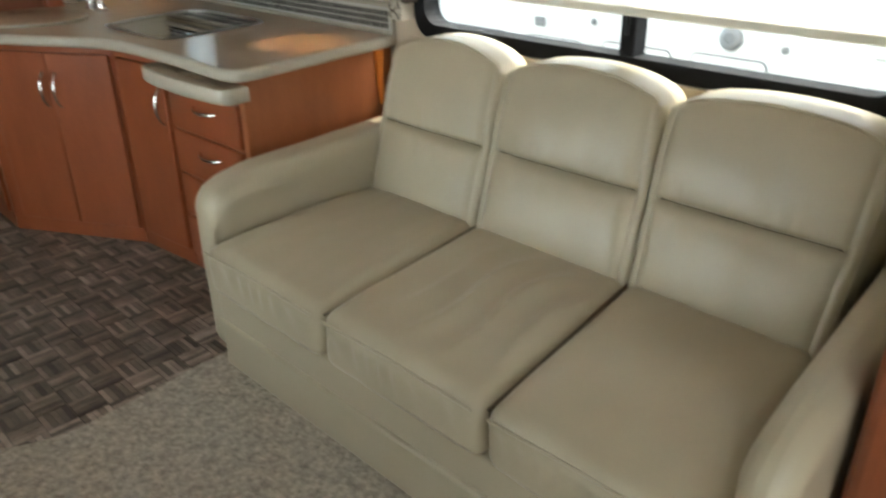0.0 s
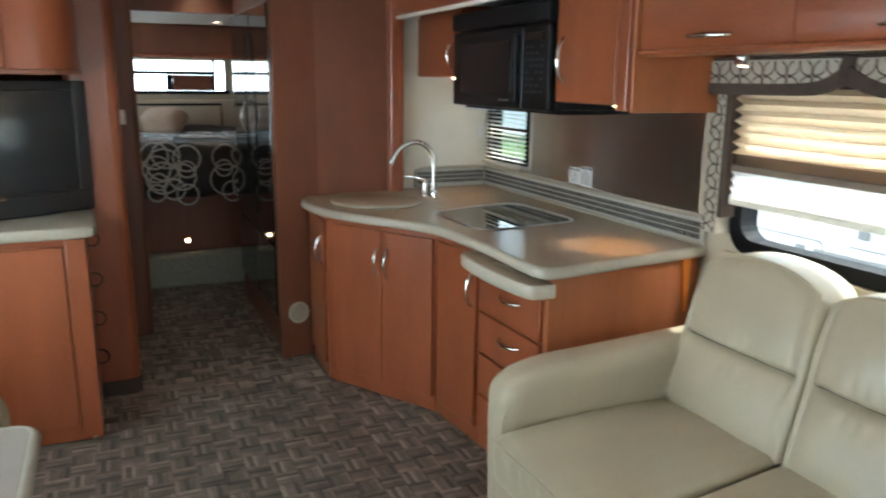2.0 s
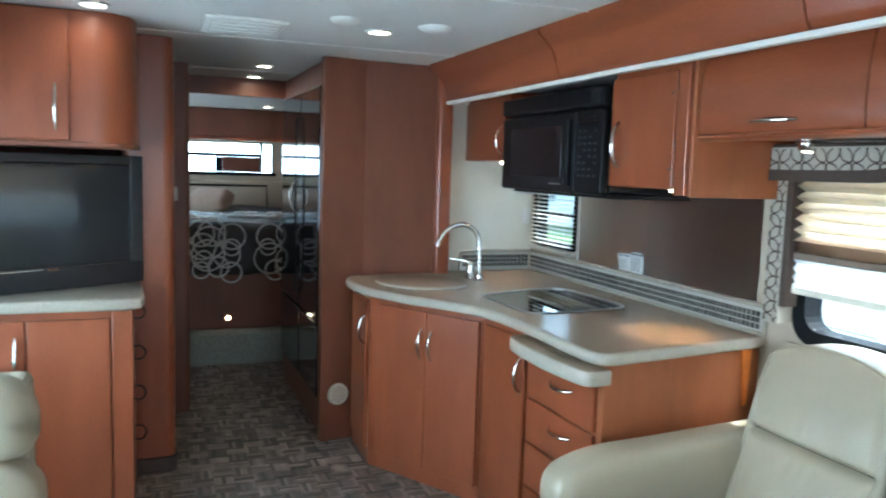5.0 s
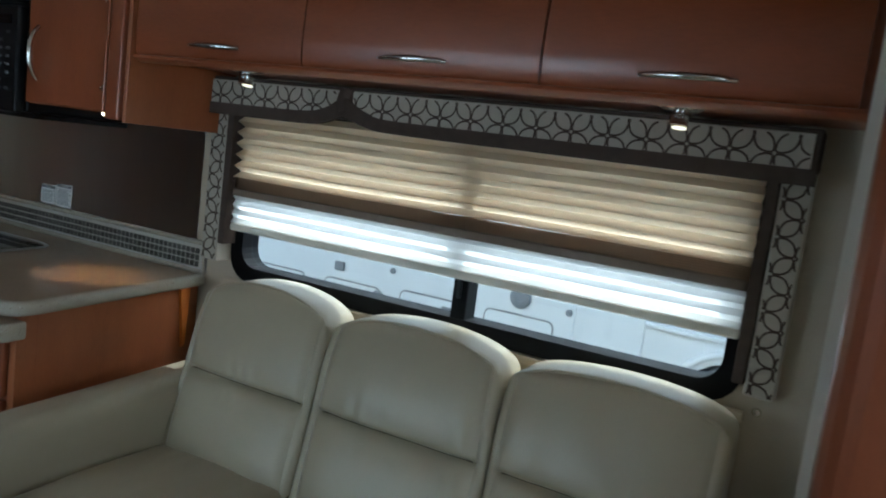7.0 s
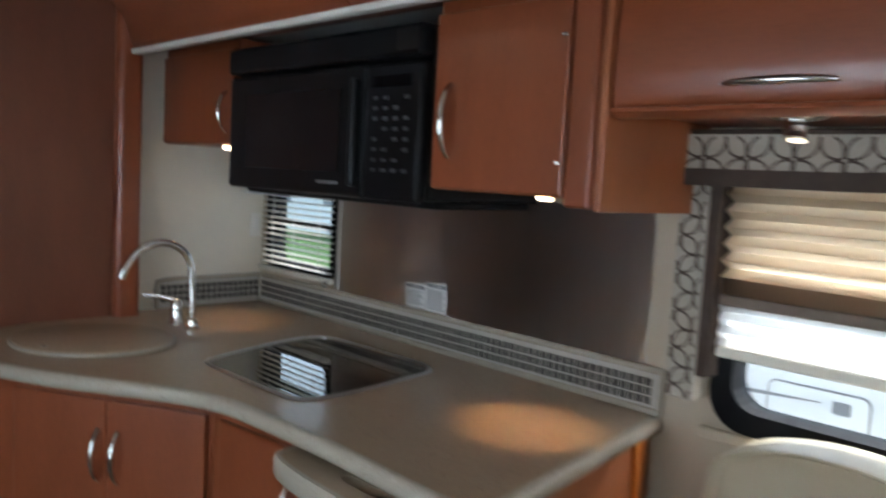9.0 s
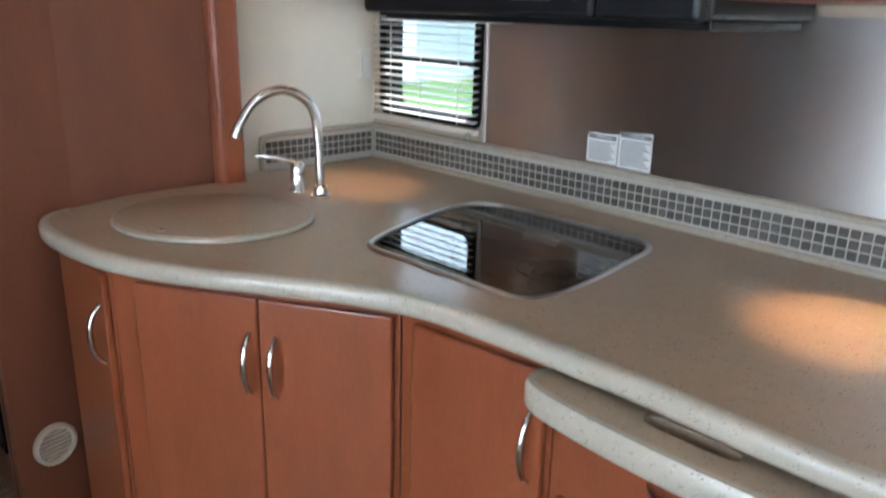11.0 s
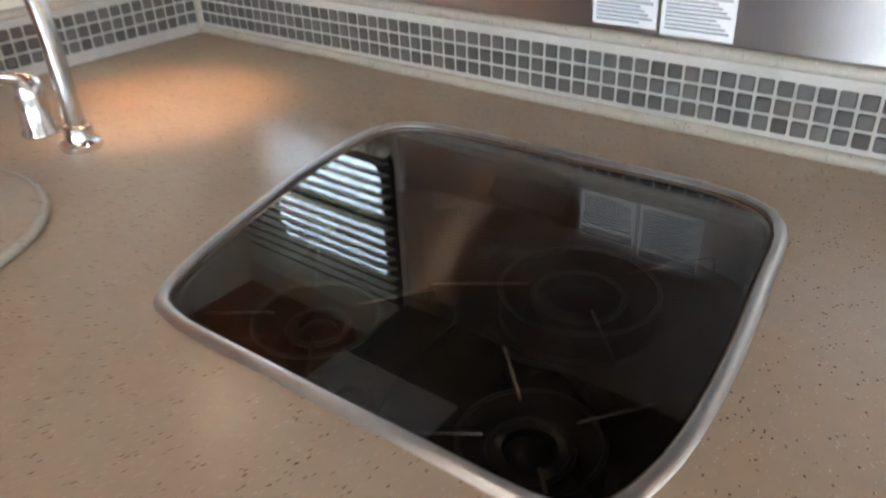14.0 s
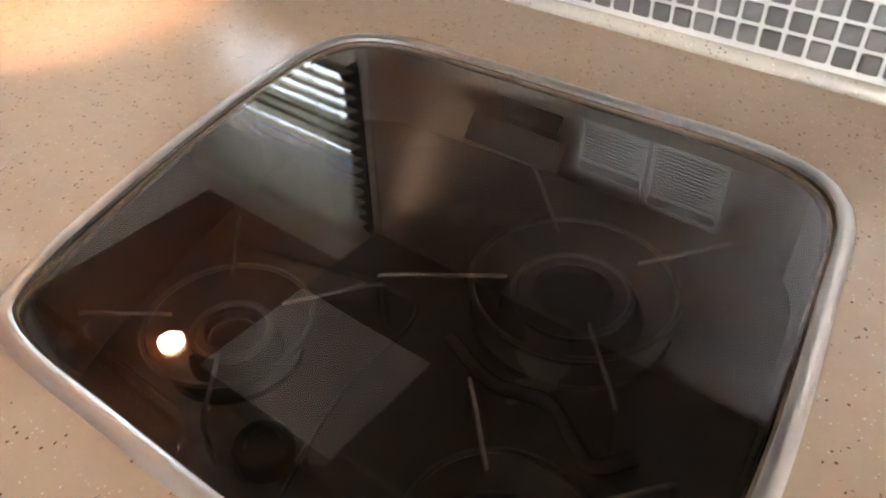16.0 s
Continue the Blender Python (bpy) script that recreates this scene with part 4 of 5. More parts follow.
VY = 2.595
val = thing("window_valance", "padded fabric valance with a loop-leaf pattern and dark taupe border", "valance", at=(-0.9, 2.65, 1.5))
part("box_frame", box(-1.885, 0.085, VY + 0.004, NEAR - 0.002, 1.520, 1.618, 0.006), TAUPE, val)
for x0, x1, ph in ((-1.872, -1.255, 0.3), (-1.200, 0.070, 0.1)):
    pan = part("fabric_panel", box(x0, x1, VY - 0.004, VY + 0.0035, 1.520, 1.606, 0.003), FABRIC, val)
    part("leaf_pattern", petal_strips(x0 + 0.004, x1 - 0.004, 1.524, 1.603, VY - 0.0052, 0.098, ph, 0.030), TAUPE, pan, "dark loop-leaf embroidery")
swoop = smooth_line([(-1.885, 0, 1.500), (-1.60, 0, 1.500), (-1.38, 0, 1.502), (-1.30, 0, 1.512), (-1.25, 0, 1.530), (-1.228, 0, 1.536), (-1.205, 0, 1.530), (-1.14, 0, 1.510), (-1.04, 0, 1.500), (-0.6, 0, 1.498), (0.085, 0, 1.496)], 5)
bm = bmesh.new()
rows = []
for p in swoop:
    lift = 0.030 + max(0, p.z - 1.50) * 0.5
    rows.append([bm.verts.new((p.x, y, z)) for y, z in ((VY - 0.010, p.z - 0.008), (VY - 0.010, p.z + lift), (VY + 0.012, p.z + lift), (VY + 0.012, p.z - 0.008))])
for r, s in zip(rows, rows[1:]):
    for j in range(4):
        bm.faces.new((r[j], s[j], s[(j + 1) % 4], r[(j + 1) % 4]))
bm.faces.new(rows[0])
bm.faces.new(rows[-1][::-1])
bmesh.ops.recalc_face_normals(bm, faces=bm.faces[:])
part("border", bm, TAUPE, val, "dark taupe border with a pointed swoop", True)
part("swoop_band", tube(smooth_line([(-1.228, VY - 0.006, 1.545), (-1.235, VY - 0.006, 1.575), (-1.222, VY - 0.006, 1.612)], 4), 0.018, 8, flat=0.4), TAUPE, val, smooth=True)
for x0, x1, z0 in ((-1.814, -1.738, 0.985), (0.012, 0.082, 0.975)):
    leg = thing("side_curtain", "narrow padded side panel with loop-leaf pattern beside the window", "curtain", "window side panels", at=((x0 + x1) / 2, 2.66, z0))
    part("panel", box(x0, x1, 2.632, NEAR - 0.002, z0, 1.515, 0.006), FABRIC, leg)
    part("leaf_pattern", petal_strips(x0 + 0.004, x1 - 0.004, z0 + 0.004, 1.512, 2.6305, 0.089, 0.1, 0.03), TAUPE, leg, "dark loop-leaf embroidery")
    if x0 < -1:
        part("inner_border", box(x1 + 0.001, x1 + 0.030, 2.628, NEAR - 0.002, 1.05, 1.515, 0.004), TAUPE, leg, "dark taupe inner border")
    else:
        part("inner_border", box(x0 - 0.030, x0 - 0.001, 2.628, NEAR - 0.002, 1.0, 1.515, 0.004), TAUPE, leg, "dark taupe inner border")


def pleats(x0, x1, z0, z1, y, count, depth, sag):
    """A pleated cloth between two heights, hanging a little unevenly."""
    bm, rows = bmesh.new(), []
    nx = 40
    for i in range(count * 2 + 1):
        row = []
        for k in range(nx + 1):
            u = k / nx
            z = z1 + (z0 - z1) * i / (count * 2) + sag * math.sin(u * 9 + i * 0.2) * (i / (count * 2)) * 0.4
            row.append(bm.verts.new((x0 + (x1 - x0) * u, y + (depth if i % 2 else 0) + 0.001 * math.sin(u * 23 + i), z)))
        rows.append(row)
    for r, s in zip(rows, rows[1:]):
        for k in range(nx):
            bm.faces.new((r[k], r[k + 1], s[k + 1], s[k]))
    return bm


shade = thing("pleated_shade", "tan and white pleated day-night shade, three-quarters lowered", "blind", at=(-0.87, 2.67, 1.10))
SX0, SX1 = -1.702, -0.022
part("night_cloth", pleats(SX0, SX1, 1.285, 1.515, 2.642, 6, 0.036, 0.006), PLEAT, shade, "tan pleated cloth")
part("middle_rail", box(SX0, SX1, 2.644, 2.676, 1.222, 1.248, 0.005), RAIL, shade, "taupe middle rail")
part("stacked_pleats", pleats(SX0, SX1, 1.248, 1.285, 2.646, 6, 0.026, 0.004), PLEAT_STACK, shade, "gathered taupe pleats")
part("day_cloth", pleats(SX0, SX1, 1.128, 1.222, 2.650, 3, 0.012, 0.003), PLEAT_WHITE, shade, "white translucent pleated cloth")
part("bottom_rail", box(SX0, SX1, 2.646, 2.674, 1.102, 1.128, 0.006), WALL, shade, "cream bottom rail")
hook = thing("wall_button", "small round metal button on the wall by the window", "button", at=(0.05, 2.69, 0.93))
part("cap", turned(lathe([(0.001, 0.008), (0.008, 0.007), (0.012, 0.0)], 16), pose(0.045, 2.699, 0.925, 90, 0, 0)), CHROME, hook, smooth=True)

# ---- sofa ----
sofa = thing("sofa", "three-seat cream leather sofa with rounded arms under the window", "sofa", at=(-0.78, 2.2, 0.006))
FAN = [0.020, 0.080, 0.082, 0.080]
GROOVE = -0.25 + 0.5 * 29 / 57
SEAT = [-1.590, -1.072, -0.506, 0.014]


def crease(p, seed, amount):
    return amount * (noise.noise(Vector((p.x * 9 + seed, p.y * 4, p.z * 5))) + 0.5 * noise.noise(Vector((p.x * 22, p.y * 7 + seed, p.z * 9))))


part("base", box(-1.575, 0.034, 1.656, 2.42, 0.012, 0.30, 0.012, 3), LEATHER, sofa)
part("front_panel_fold", tube([(-1.57, 1.656, 0.185), (-0.8, 1.650, 0.185), (0.02, 1.656, 0.185)], 0.010, 8, flat=0.6), LEATHER, sofa, smooth=True)
for i in range(3):
    w = SEAT[i + 1] - SEAT[i] - 0.006
    cx = (SEAT[i] + SEAT[i + 1]) / 2

    def bend(p, i=i, w=w):
        q = p.copy()
        u, v = 2 * p.x / w, p.y / 0.36
        if p.z > 0.02:
            q.z += 0.022 * (1 - u * u) * (1 - min(1, v * v)) - 0.012 * max(0, -v) ** 3
        if i == 1 and p.z > 0.0:
            fold = (1 - 2 * abs(math.sin((p.x - p.y * 0.22) * 26 + 1.1 * math.sin(p.y * 9 + p.x * 4)))) * math.exp(-((p.x - 0.06) / 0.16) ** 2 - ((p.y + 0.02) / 0.22) ** 2)
            q.z += 0.016 * fold - 0.012 * (1 - u * u) * max(0, 1 - v * v)
        if p.y < -0.30:
            q.y -= 0.012 * math.cos(u * 1.5) * (0.5 + p.z * 3)
            q.y += 0.0050 * math.sin(p.x * 95 + 3 * math.sin(p.x * 17 + i)) * max(0, 0.06 - abs(p.z - 0.03)) * 14
        q.z += crease(p, i * 5.0, 0.0045)
        fan = (0.35 - p.y) / 0.7
        q.x += fan * (FAN[i] * (1 - u) / 2 + FAN[i + 1] * (1 + u) / 2)
        return q

    part("seat_cushion", turned(soft_box((w, 0.70, 0.175), 0.042, 44, bend), pose(cx, 1.628 + 0.35, 0.382)), LEATHER, sofa, smooth=True)
    part("seat_piping", tube([(cx + (w / 2 - 0.020) * s + FAN[i] * (1 - s) / 2 + FAN[i + 1] * (1 + s) / 2, 1.623 + 0.003 * math.cos(3 * s), 0.444) for s in (-1, -0.8, -0.5, 0, 0.5, 0.8, 1)], 0.0040, 6), LEATHER, sofa, smooth=True)

    def back(p, w=w, i=i):
        """A leaning back cushion: two padded halves, a stitched groove that stops short of its rolled sides."""
        u, a = 2 * p.x / w, abs(2 * p.x / w)
        q = p.copy()
        if p.y < 0:
            s = (p.z - GROOVE) / (0.25 - GROOVE) if p.z > GROOVE else (GROOVE - p.z) / (0.25 + GROOVE)
            q.y -= 0.030 * (1 - a ** 6) * math.sin(math.pi * min(1, max(0, 0.06 + 0.94 * s))) ** 0.55
            inset = min(1, max(0, (0.93 - a) / 0.09))
            q.y += 0.026 * inset * math.exp(-((p.z - GROOVE) / 0.008) ** 2) + 0.010 * math.exp(-((a - 0.90) / 0.030) ** 2)
            pull = math.exp(-((abs(p.z - GROOVE) - 0.035) / 0.030) ** 2)
            q.y += 0.0028 * inset * pull * math.sin(p.x * 70 + 4 * math.sin(p.x * 23 + i * 2)) + crease(p, 40 + i, 0.0045)
        if p.z > 0:
            q.x *= 1 - 0.04 * (p.z / 0.25) ** 3
            q.z += ((0.046, 0.038, 0.032)[i] * (1 - u * u) - 0.020 * u ** 8) * max(0, (p.z - 0.05) / 0.20)
        z = q.z + 0.685
        shear = 0.080 if i < 2 else 0.040 * (1 - u) - 0.02 * (1 + u)
        return Vector((q.x - shear * (z - 0.46), q.y + 2.385 + (z - 0.45) * 0.36, z))

    part("back_cushion", turned(soft_box((w + 0.004, 0.155, 0.50), 0.020, 56, back), pose(cx, 0, 0)), LEATHER, sofa, smooth=True)
    seam = [back(Vector((w / 2 * 0.86 * s, -0.0775, GROOVE))) + Vector((cx, -0.0015, 0)) for s in [k / 12 - 1 for k in range(25)]]
    part("back_seam", tube(seam, 0.0026, 6), SEAM_AND_GAP_SHADE, sofa, "dark stitched seam", True)
    arch = [back(Vector((w / 2 * 0.975 * s, -0.066, 0.246 - 0.012 * s ** 6))) + Vector((cx, -0.003, 0.003)) for s in [k / 12 - 1 for k in range(25)]]
    part("back_piping", tube(arch, 0.0045, 6), LEATHER, sofa, smooth=True)
for k, x in enumerate(SEAT[1:3]):
    # dark tube laid in each cushion gap to deepen its shade
    part("seat_gap_shade", tube([(x + FAN[k + 1] * f, 2.33 - 0.68 * f, 0.452 - 0.012 * f) for f in [n / 8 for n in range(9)]], 0.0045, 6), SEAM_AND_GAP_SHADE, sofa, "dark strip for the shade in the gap between seat cushions", True)
part("back_frame", box(-1.57, 0.018, 2.50, 2.665, 0.02, 0.84, 0.02, 3), LEATHER, sofa)
for x0, x1 in ((-1.738, -1.578), (0.036, 0.160)):

    def arm(p, w=x1 - x0):
        q = p.copy()
        if p.z > 0:
            q.z -= 0.055 * max(0, (-p.y - 0.25) / 0.25) ** 2
            q.z += 0.02 * (p.y / 0.5)
        q.x *= 1 + 0.03 * (p.z / 0.31)
        if x0 > -1:
            q.x += 0.045 * (0.5 - p.y) * (1 if p.x < 0 else 0.4)
        q.y += 0.0 if p.z > 0.1 else 0.015 * (0.1 - p.z)
        q.z += crease(p, x0, 0.002)
        return q

    part("arm", turned(soft_box((x1 - x0, 0.98, 0.645), 0.062, 22, arm), pose((x0 + x1) / 2, 2.175, 0.330)), LEATHER, sofa, "padded leather arm", True)
    xi = x1 - 0.02 if x0 < -1 else x0 + 0.02
    if x0 < -1:
        part("arm_seam", tube([(xi, 1.686, 0.05), (xi, 1.684, 0.30), (xi, 1.688, 0.47), (xi, 1.73, 0.56)], 0.004, 6), LEATHER, sofa, smooth=True)


# ---- television cabinet ----
TX = -2.98
tvc = thing("television_cabinet", "two-door cherry cabinet with a pale top under the television", "cabinet", at=(-3.2, 0.1, 0))
part("body", box(-3.44, TX - 0.02, -0.298, 0.488, 0, 0.885, 0.004), WOOD, tvc)
for y0, y1, hy in ((-0.195, 0.098, 0.065), (0.103, 0.405, None)):
    d = part("door", box(TX - 0.0195, TX, y0, y1, 0.075, 0.855, 0.005), WOOD, tvc)
    if hy is not None:
        bow_handle(d, (TX, hy, 0.79), (TX, hy, 0.62), (0.03, 0, 0))
part("side_stile", box(TX - 0.0195, TX + 0.002, 0.41, 0.489, 0.02, 0.885, 0.004), WOOD, tvc)
part("top", prism([(-3.44, -0.298), (-3.44, 0.52), (-3.05, 0.535), (-2.975, 0.52), (-2.950, 0.46), (-2.955, -0.298)], 0.888, 0.935, 0.014), COUNTER_EDGE, tvc, "pale solid-surface top", True)
part("outlet", box(TX - 0.0195, TX - 0.012, -0.285, -0.205, 0.69, 0.76, 0.003), BLACK, tvc, "black outlet plate")
tv = thing("television", "flat charcoal-framed television standing askew on the cabinet", "television", at=(-3.08, 0.12, 0.94))
tm = pose(-3.20, 0.14, 0.937, 0, 0, 120.5)
part("back_shell", turned(box(-0.36, 0.36, 0.035, 0.10, 0.05, 0.54, 0.02), tm), BLACK, tv)
part("bezel", turned(join(box(-0.452, 0.452, 0, 0.034, 0.0, 0.095, 0.006), box(-0.452, -0.392, 0, 0.034, 0.096, 0.574, 0.005), box(0.392, 0.452, 0, 0.034, 0.096, 0.574, 0.005), box(-0.391, 0.391, 0, 0.034, 0.532, 0.574, 0.005)), tm), TV_GREY, tv)
part("screen", turned(box(-0.391, 0.391, 0.006, 0.016, 0.097, 0.531), tm), SCREEN, tv, "dark switched-off screen")
part("badge", turned(box(0.02, 0.065, -0.0015, 0.0, 0.082, 0.092, 0.0005, 1), tm), CHROME, tv, "small silver badge")
part("trim_line", turned(box(-0.38, 0.0, -0.0015, 0.0, 0.088, 0.092), tm), STEEL, tv)
tvu = thing("upper_cabinet", "tall bow-fronted cherry cabinet above the television", "cabinet", at=(-3.2, 0.15, 1.53))
bow = [(TX - 0.45, -0.298), (TX - 0.45, 0.51), (TX - 0.16, 0.51), (TX - 0.06, 0.49), (TX - 0.005, 0.43), (TX + 0.005, 0.36), (TX, 0.285), (TX, -0.298)]
part("body", prism(bow, 1.555, 2.056), WOOD, tvu, smooth=True)
part("bottom_moulding", prism([(x + (0.012 if x > TX - 0.3 else 0), y + (0.01 if y > 0.3 else 0)) for x, y in bow], 1.535, 1.556, 0.006), WOOD_DARK, tvu)
d = part("door", box(TX, TX + 0.018, -0.065, 0.272, 1.560, 2.05, 0.005), WOOD, tvu)
bow_handle(d, (TX + 0.018, 0.225, 1.775), (TX + 0.018, 0.225, 1.60), (0.03, 0, 0))
part("side_panel", box(TX, TX + 0.010, -0.298, -0.068, 1.560, 2.05, 0.003), WOOD, tvu)
din_over = thing("dinette_locker", "cherry overhead locker above the dinette window", "cabinet", at=(-1.9, -0.22, 1.76))
part("body", box(-2.94, 0.5, -0.298, -0.125, 1.765, 2.056, 0.01), WOOD_FLAT, din_over)
part("flap_door", box(-2.925, -1.7, -0.124, -0.105, 1.775, 2.05, 0.006), WOOD_FLAT, din_over)
part("flap_door", box(-1.69, -0.5, -0.124, -0.105, 1.775, 2.05, 0.006), WOOD_FLAT, din_over)
bow_handle(din_over, (-2.70, -0.106, 1.82), (-2.52, -0.106, 1.82), (0, 0.025, 0))
wd = thing("window_3", "tall bright window with rounded corners beside the dinette", "window", at=(-1.9, -0.33, 0.5))
part("window_frame", frame_ring(-2.83, -0.97, 0.47, 1.73, 0.032, -0.365, -0.285, 0.12), BLACK_RUBBER, wd)
part("inner_trim", frame_ring(-2.845, -0.955, 0.455, 1.745, 0.02, -0.29, -0.275, 0.13), STEEL, wd, "pale metal trim")
pn = part("pane", box(-2.79, -1.01, -0.335, -0.330, 0.51, 1.69), GLASS, wd)
pn.visible_shadow = False
bar = thing("grab_rail", "bent chrome grab rail on the wall beside the window", "rail", at=(-2.90, -0.27, 0.5))
part("rail", tube(smooth_line([(-2.92, -0.297, 0.98), (-2.92, -0.262, 0.97), (-2.915, -0.250, 0.90), (-2.905, -0.262, 0.82), (-2.90, -0.265, 0.6), (-2.90, -0.265, 0.45), (-2.90, -0.297, 0.42)], 5), 0.010, 8), CHROME, bar, smooth=True)

# ---- hall: pillar, partition, hooks, switch ----
pillar("partition_pillar", round_rect(-3.60, -3.455, 0.44, 0.665, 0.045), 0, 2.056, WOOD, "rounded cherry pillar beside the television cabinet")
slab("pillar_skirting", prism(round_rect(-3.61, -3.448, 0.44, 0.672, 0.045), 0, 0.075), TAUPE, "dark skirting round the pillar", "baseboard")
wall_y("wall_hook_side", 0.445, 0.470, -3.45, -3.0, 0, 0.885, WALL_TAN, "tan panel between cabinet and pillar")
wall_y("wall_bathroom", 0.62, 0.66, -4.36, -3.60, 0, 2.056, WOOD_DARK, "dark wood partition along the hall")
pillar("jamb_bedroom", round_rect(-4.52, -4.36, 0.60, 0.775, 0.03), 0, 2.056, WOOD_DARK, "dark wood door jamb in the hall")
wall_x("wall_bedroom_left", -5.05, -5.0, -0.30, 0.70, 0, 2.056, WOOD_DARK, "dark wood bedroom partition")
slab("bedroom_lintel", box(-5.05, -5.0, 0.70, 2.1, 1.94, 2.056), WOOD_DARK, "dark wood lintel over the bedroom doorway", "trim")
slab("sliding_door_edge", box(-5.0, -4.52, 0.735, 0.765, 0.03, 2.0, 0.004), WHITE, "pale edge of the sliding bedroom door", "door")
for z in (0.84, 0.66, 0.48, 0.30):
    h = thing("cable_hook", "thin black wire loop hook on the side panel", "hook", "hooks beside the cabinet", at=(-3.2, 0.49, z))
    part("loop", tube(smooth_line([(-3.22, 0.472, z + 0.02), (-3.22, 0.515, z + 0.02), (-3.20, 0.535, z - 0.005), (-3.18, 0.515, z - 0.028), (-3.18, 0.472, z - 0.02)], 4), 0.0035, 6), BLACK, h, smooth=True)
wp = thing("white_box", "small white plastic thermostat on the hall pillar", "thermostat", at=(-4.36, 0.72, 1.27))
part("case", box(-4.362, -4.340, 0.665, 0.705, 1.265, 1.345, 0.004), WHITE, wp)

# ---- bedroom ----
slab("bedroom_step", box(-7.55, -5.40, -0.298, 2.10, 0, 0.245, 0.02, 3), CARPET_PALE, "pale carpeted step in front of the bed", "step")
bed = thing("bed", "double bed with a black ring-pattern duvet and wooden base", "bed", at=(-6.5, 1.1, 0.246))
part("base", box(-7.50, -5.52, 0.30, 1.95, 0.247, 0.66, 0.01), WOOD_DARK, bed, "dark wooden bed base")
part("base_light", turned(lathe([(0.001, 0), (0.014, 0), (0.014, 0.004), (0.001, 0.006)], 12), pose(-5.519, 1.10, 0.33, 0, 90, 0)), BULB, bed, "tiny lit step light")


def plump(p):
    q = p.copy()
    if p.z > 0:
        q.z += 0.04 * (1 - (p.y / 0.85) ** 2) * (0.6 + 0.4 * math.sin(p.x * 5))
    q.x += 0.02 * math.sin(p.y * 14) * (p.x > 0.9)
    q.z += crease(p, 3, 0.02)
    return q


part("duvet", turned(soft_box((2.0, 1.72, 0.40), 0.10, 22, plump), pose(-6.48, 1.12, 0.84)), DUVET, bed, "black satin duvet with white rings", True)
rng = random.Random(5)
rings = []
for k in range(92):
    gi, gj = (k % 15, k // 15) if k < 60 else ((k - 60) % 8, (k - 60) // 8)
    r = rng.choice((0.06, 0.075, 0.095, 0.115))
    front_side = k < 60
    c = Vector((-5.462, 0.36 + 0.105 * gi + rng.uniform(-0.04, 0.04), 0.71 + 0.085 * gj + rng.uniform(-0.03, 0.03))) if front_side else Vector((-6.35 + 0.22 * gj + rng.uniform(-0.06, 0.06), 0.42 + 0.19 * gi + rng.uniform(-0.06, 0.06), 1.075))
    pts = []
    for s in range(20):
        a = 2 * math.pi * s / 20
        pts.append(c + (Vector((0, math.cos(a), math.sin(a))) if front_side else Vector((math.cos(a), math.sin(a), 0))) * r)
    if k % 5 < 3:
        rings.append(tube(pts, 0.0068, 5, True))
part("ring_pattern", join(*rings), RING, bed, "white stitched rings", True)
for y, a in ((0.72, 14), (1.06, -16)):
    def puff(p):
        f = max(0.15, (1 - (p.x / 0.31) ** 4) * (1 - (p.y / 0.24) ** 4))
        return Vector((p.x, p.y, p.z * f))
    pw = thing("pillow", "tan patterned pillow propped against the headboard", "pillow", "pillows on the bed", at=(-6.9, y, 1.06))
    part("cushion", turned(soft_box((0.50, 0.40, 0.19), 0.08, 12, puff), pose(-6.98, y, 1.125, 0, 15, a)), PILLOW, pw, smooth=True)
hb = thing("headboard", "taupe upholstered headboard with a dark border", "headboard", at=(-7.5, 1.1, 0.7))
part("panel", box(-7.56, -7.51, 0.35, 1.80, 0.70, 1.315, 0.015), WALL_TAN, hb)
part("border", tube([(-7.505, 0.40, 0.80), (-7.505, 0.40, 1.27), (-7.505, 1.66, 1.27), (-7.505, 1.66, 0.80)], 0.012, 6), BLACK, hb)
bl = thing("bedroom_locker", "dark cherry overhead locker above the bed", "cabinet", at=(-7.3, 1.0, 1.72))
part("body", box(-7.598, -7.15, 0.0, 2.1, 1.715, 1.999, 0.02, 3), WOOD_DARK, bl)
part("moulding", box(-7.17, -7.13, 0.0, 2.1, 1.70, 1.735, 0.008), WOOD, bl)
wb = thing("window_4", "wide bedroom window split by dark bars, partly shaded", "window", at=(-7.6, 1.2, 1.36))
part("window_frame", join(box(-7.61, -7.585, 0.50, 1.76, 1.365, 1.400), box(-7.61, -7.585, 0.50, 1.595, 1.552, 1.586), box(-7.61, -7.585, 1.165, 1.228, 1.402, 1.550), box(-7.61, -7.585, 1.597, 1.628, 1.402, 1.69)), BLACK_RUBBER, wb)
part("shade", box(-7.605, -7.590, 1.230, 1.595, 1.402, 1.550), WOOD_DARK, wb, "brown drawn shade")
pn = part("pane", box(-7.64, -7.635, 0.55, 1.72, 1.39, 1.685), GLASS, wb)
pn.visible_shadow = False

# ---- dinette ----
bench = thing("dinette_bench", "cream leather dinette bench with a rolled backrest", "bench", at=(-1.95, 0.0, 0))


def roll(p):
    q = p.copy()
    q.x += 0.015 * (1 - (p.y / 0.3) ** 2) * (p.x > 0)
    if p.z > 0:
        q.z -= 0.05 * max(0, p.y / 0.28) ** 4
    q.z += crease(p, 9, 0.003)
    return q


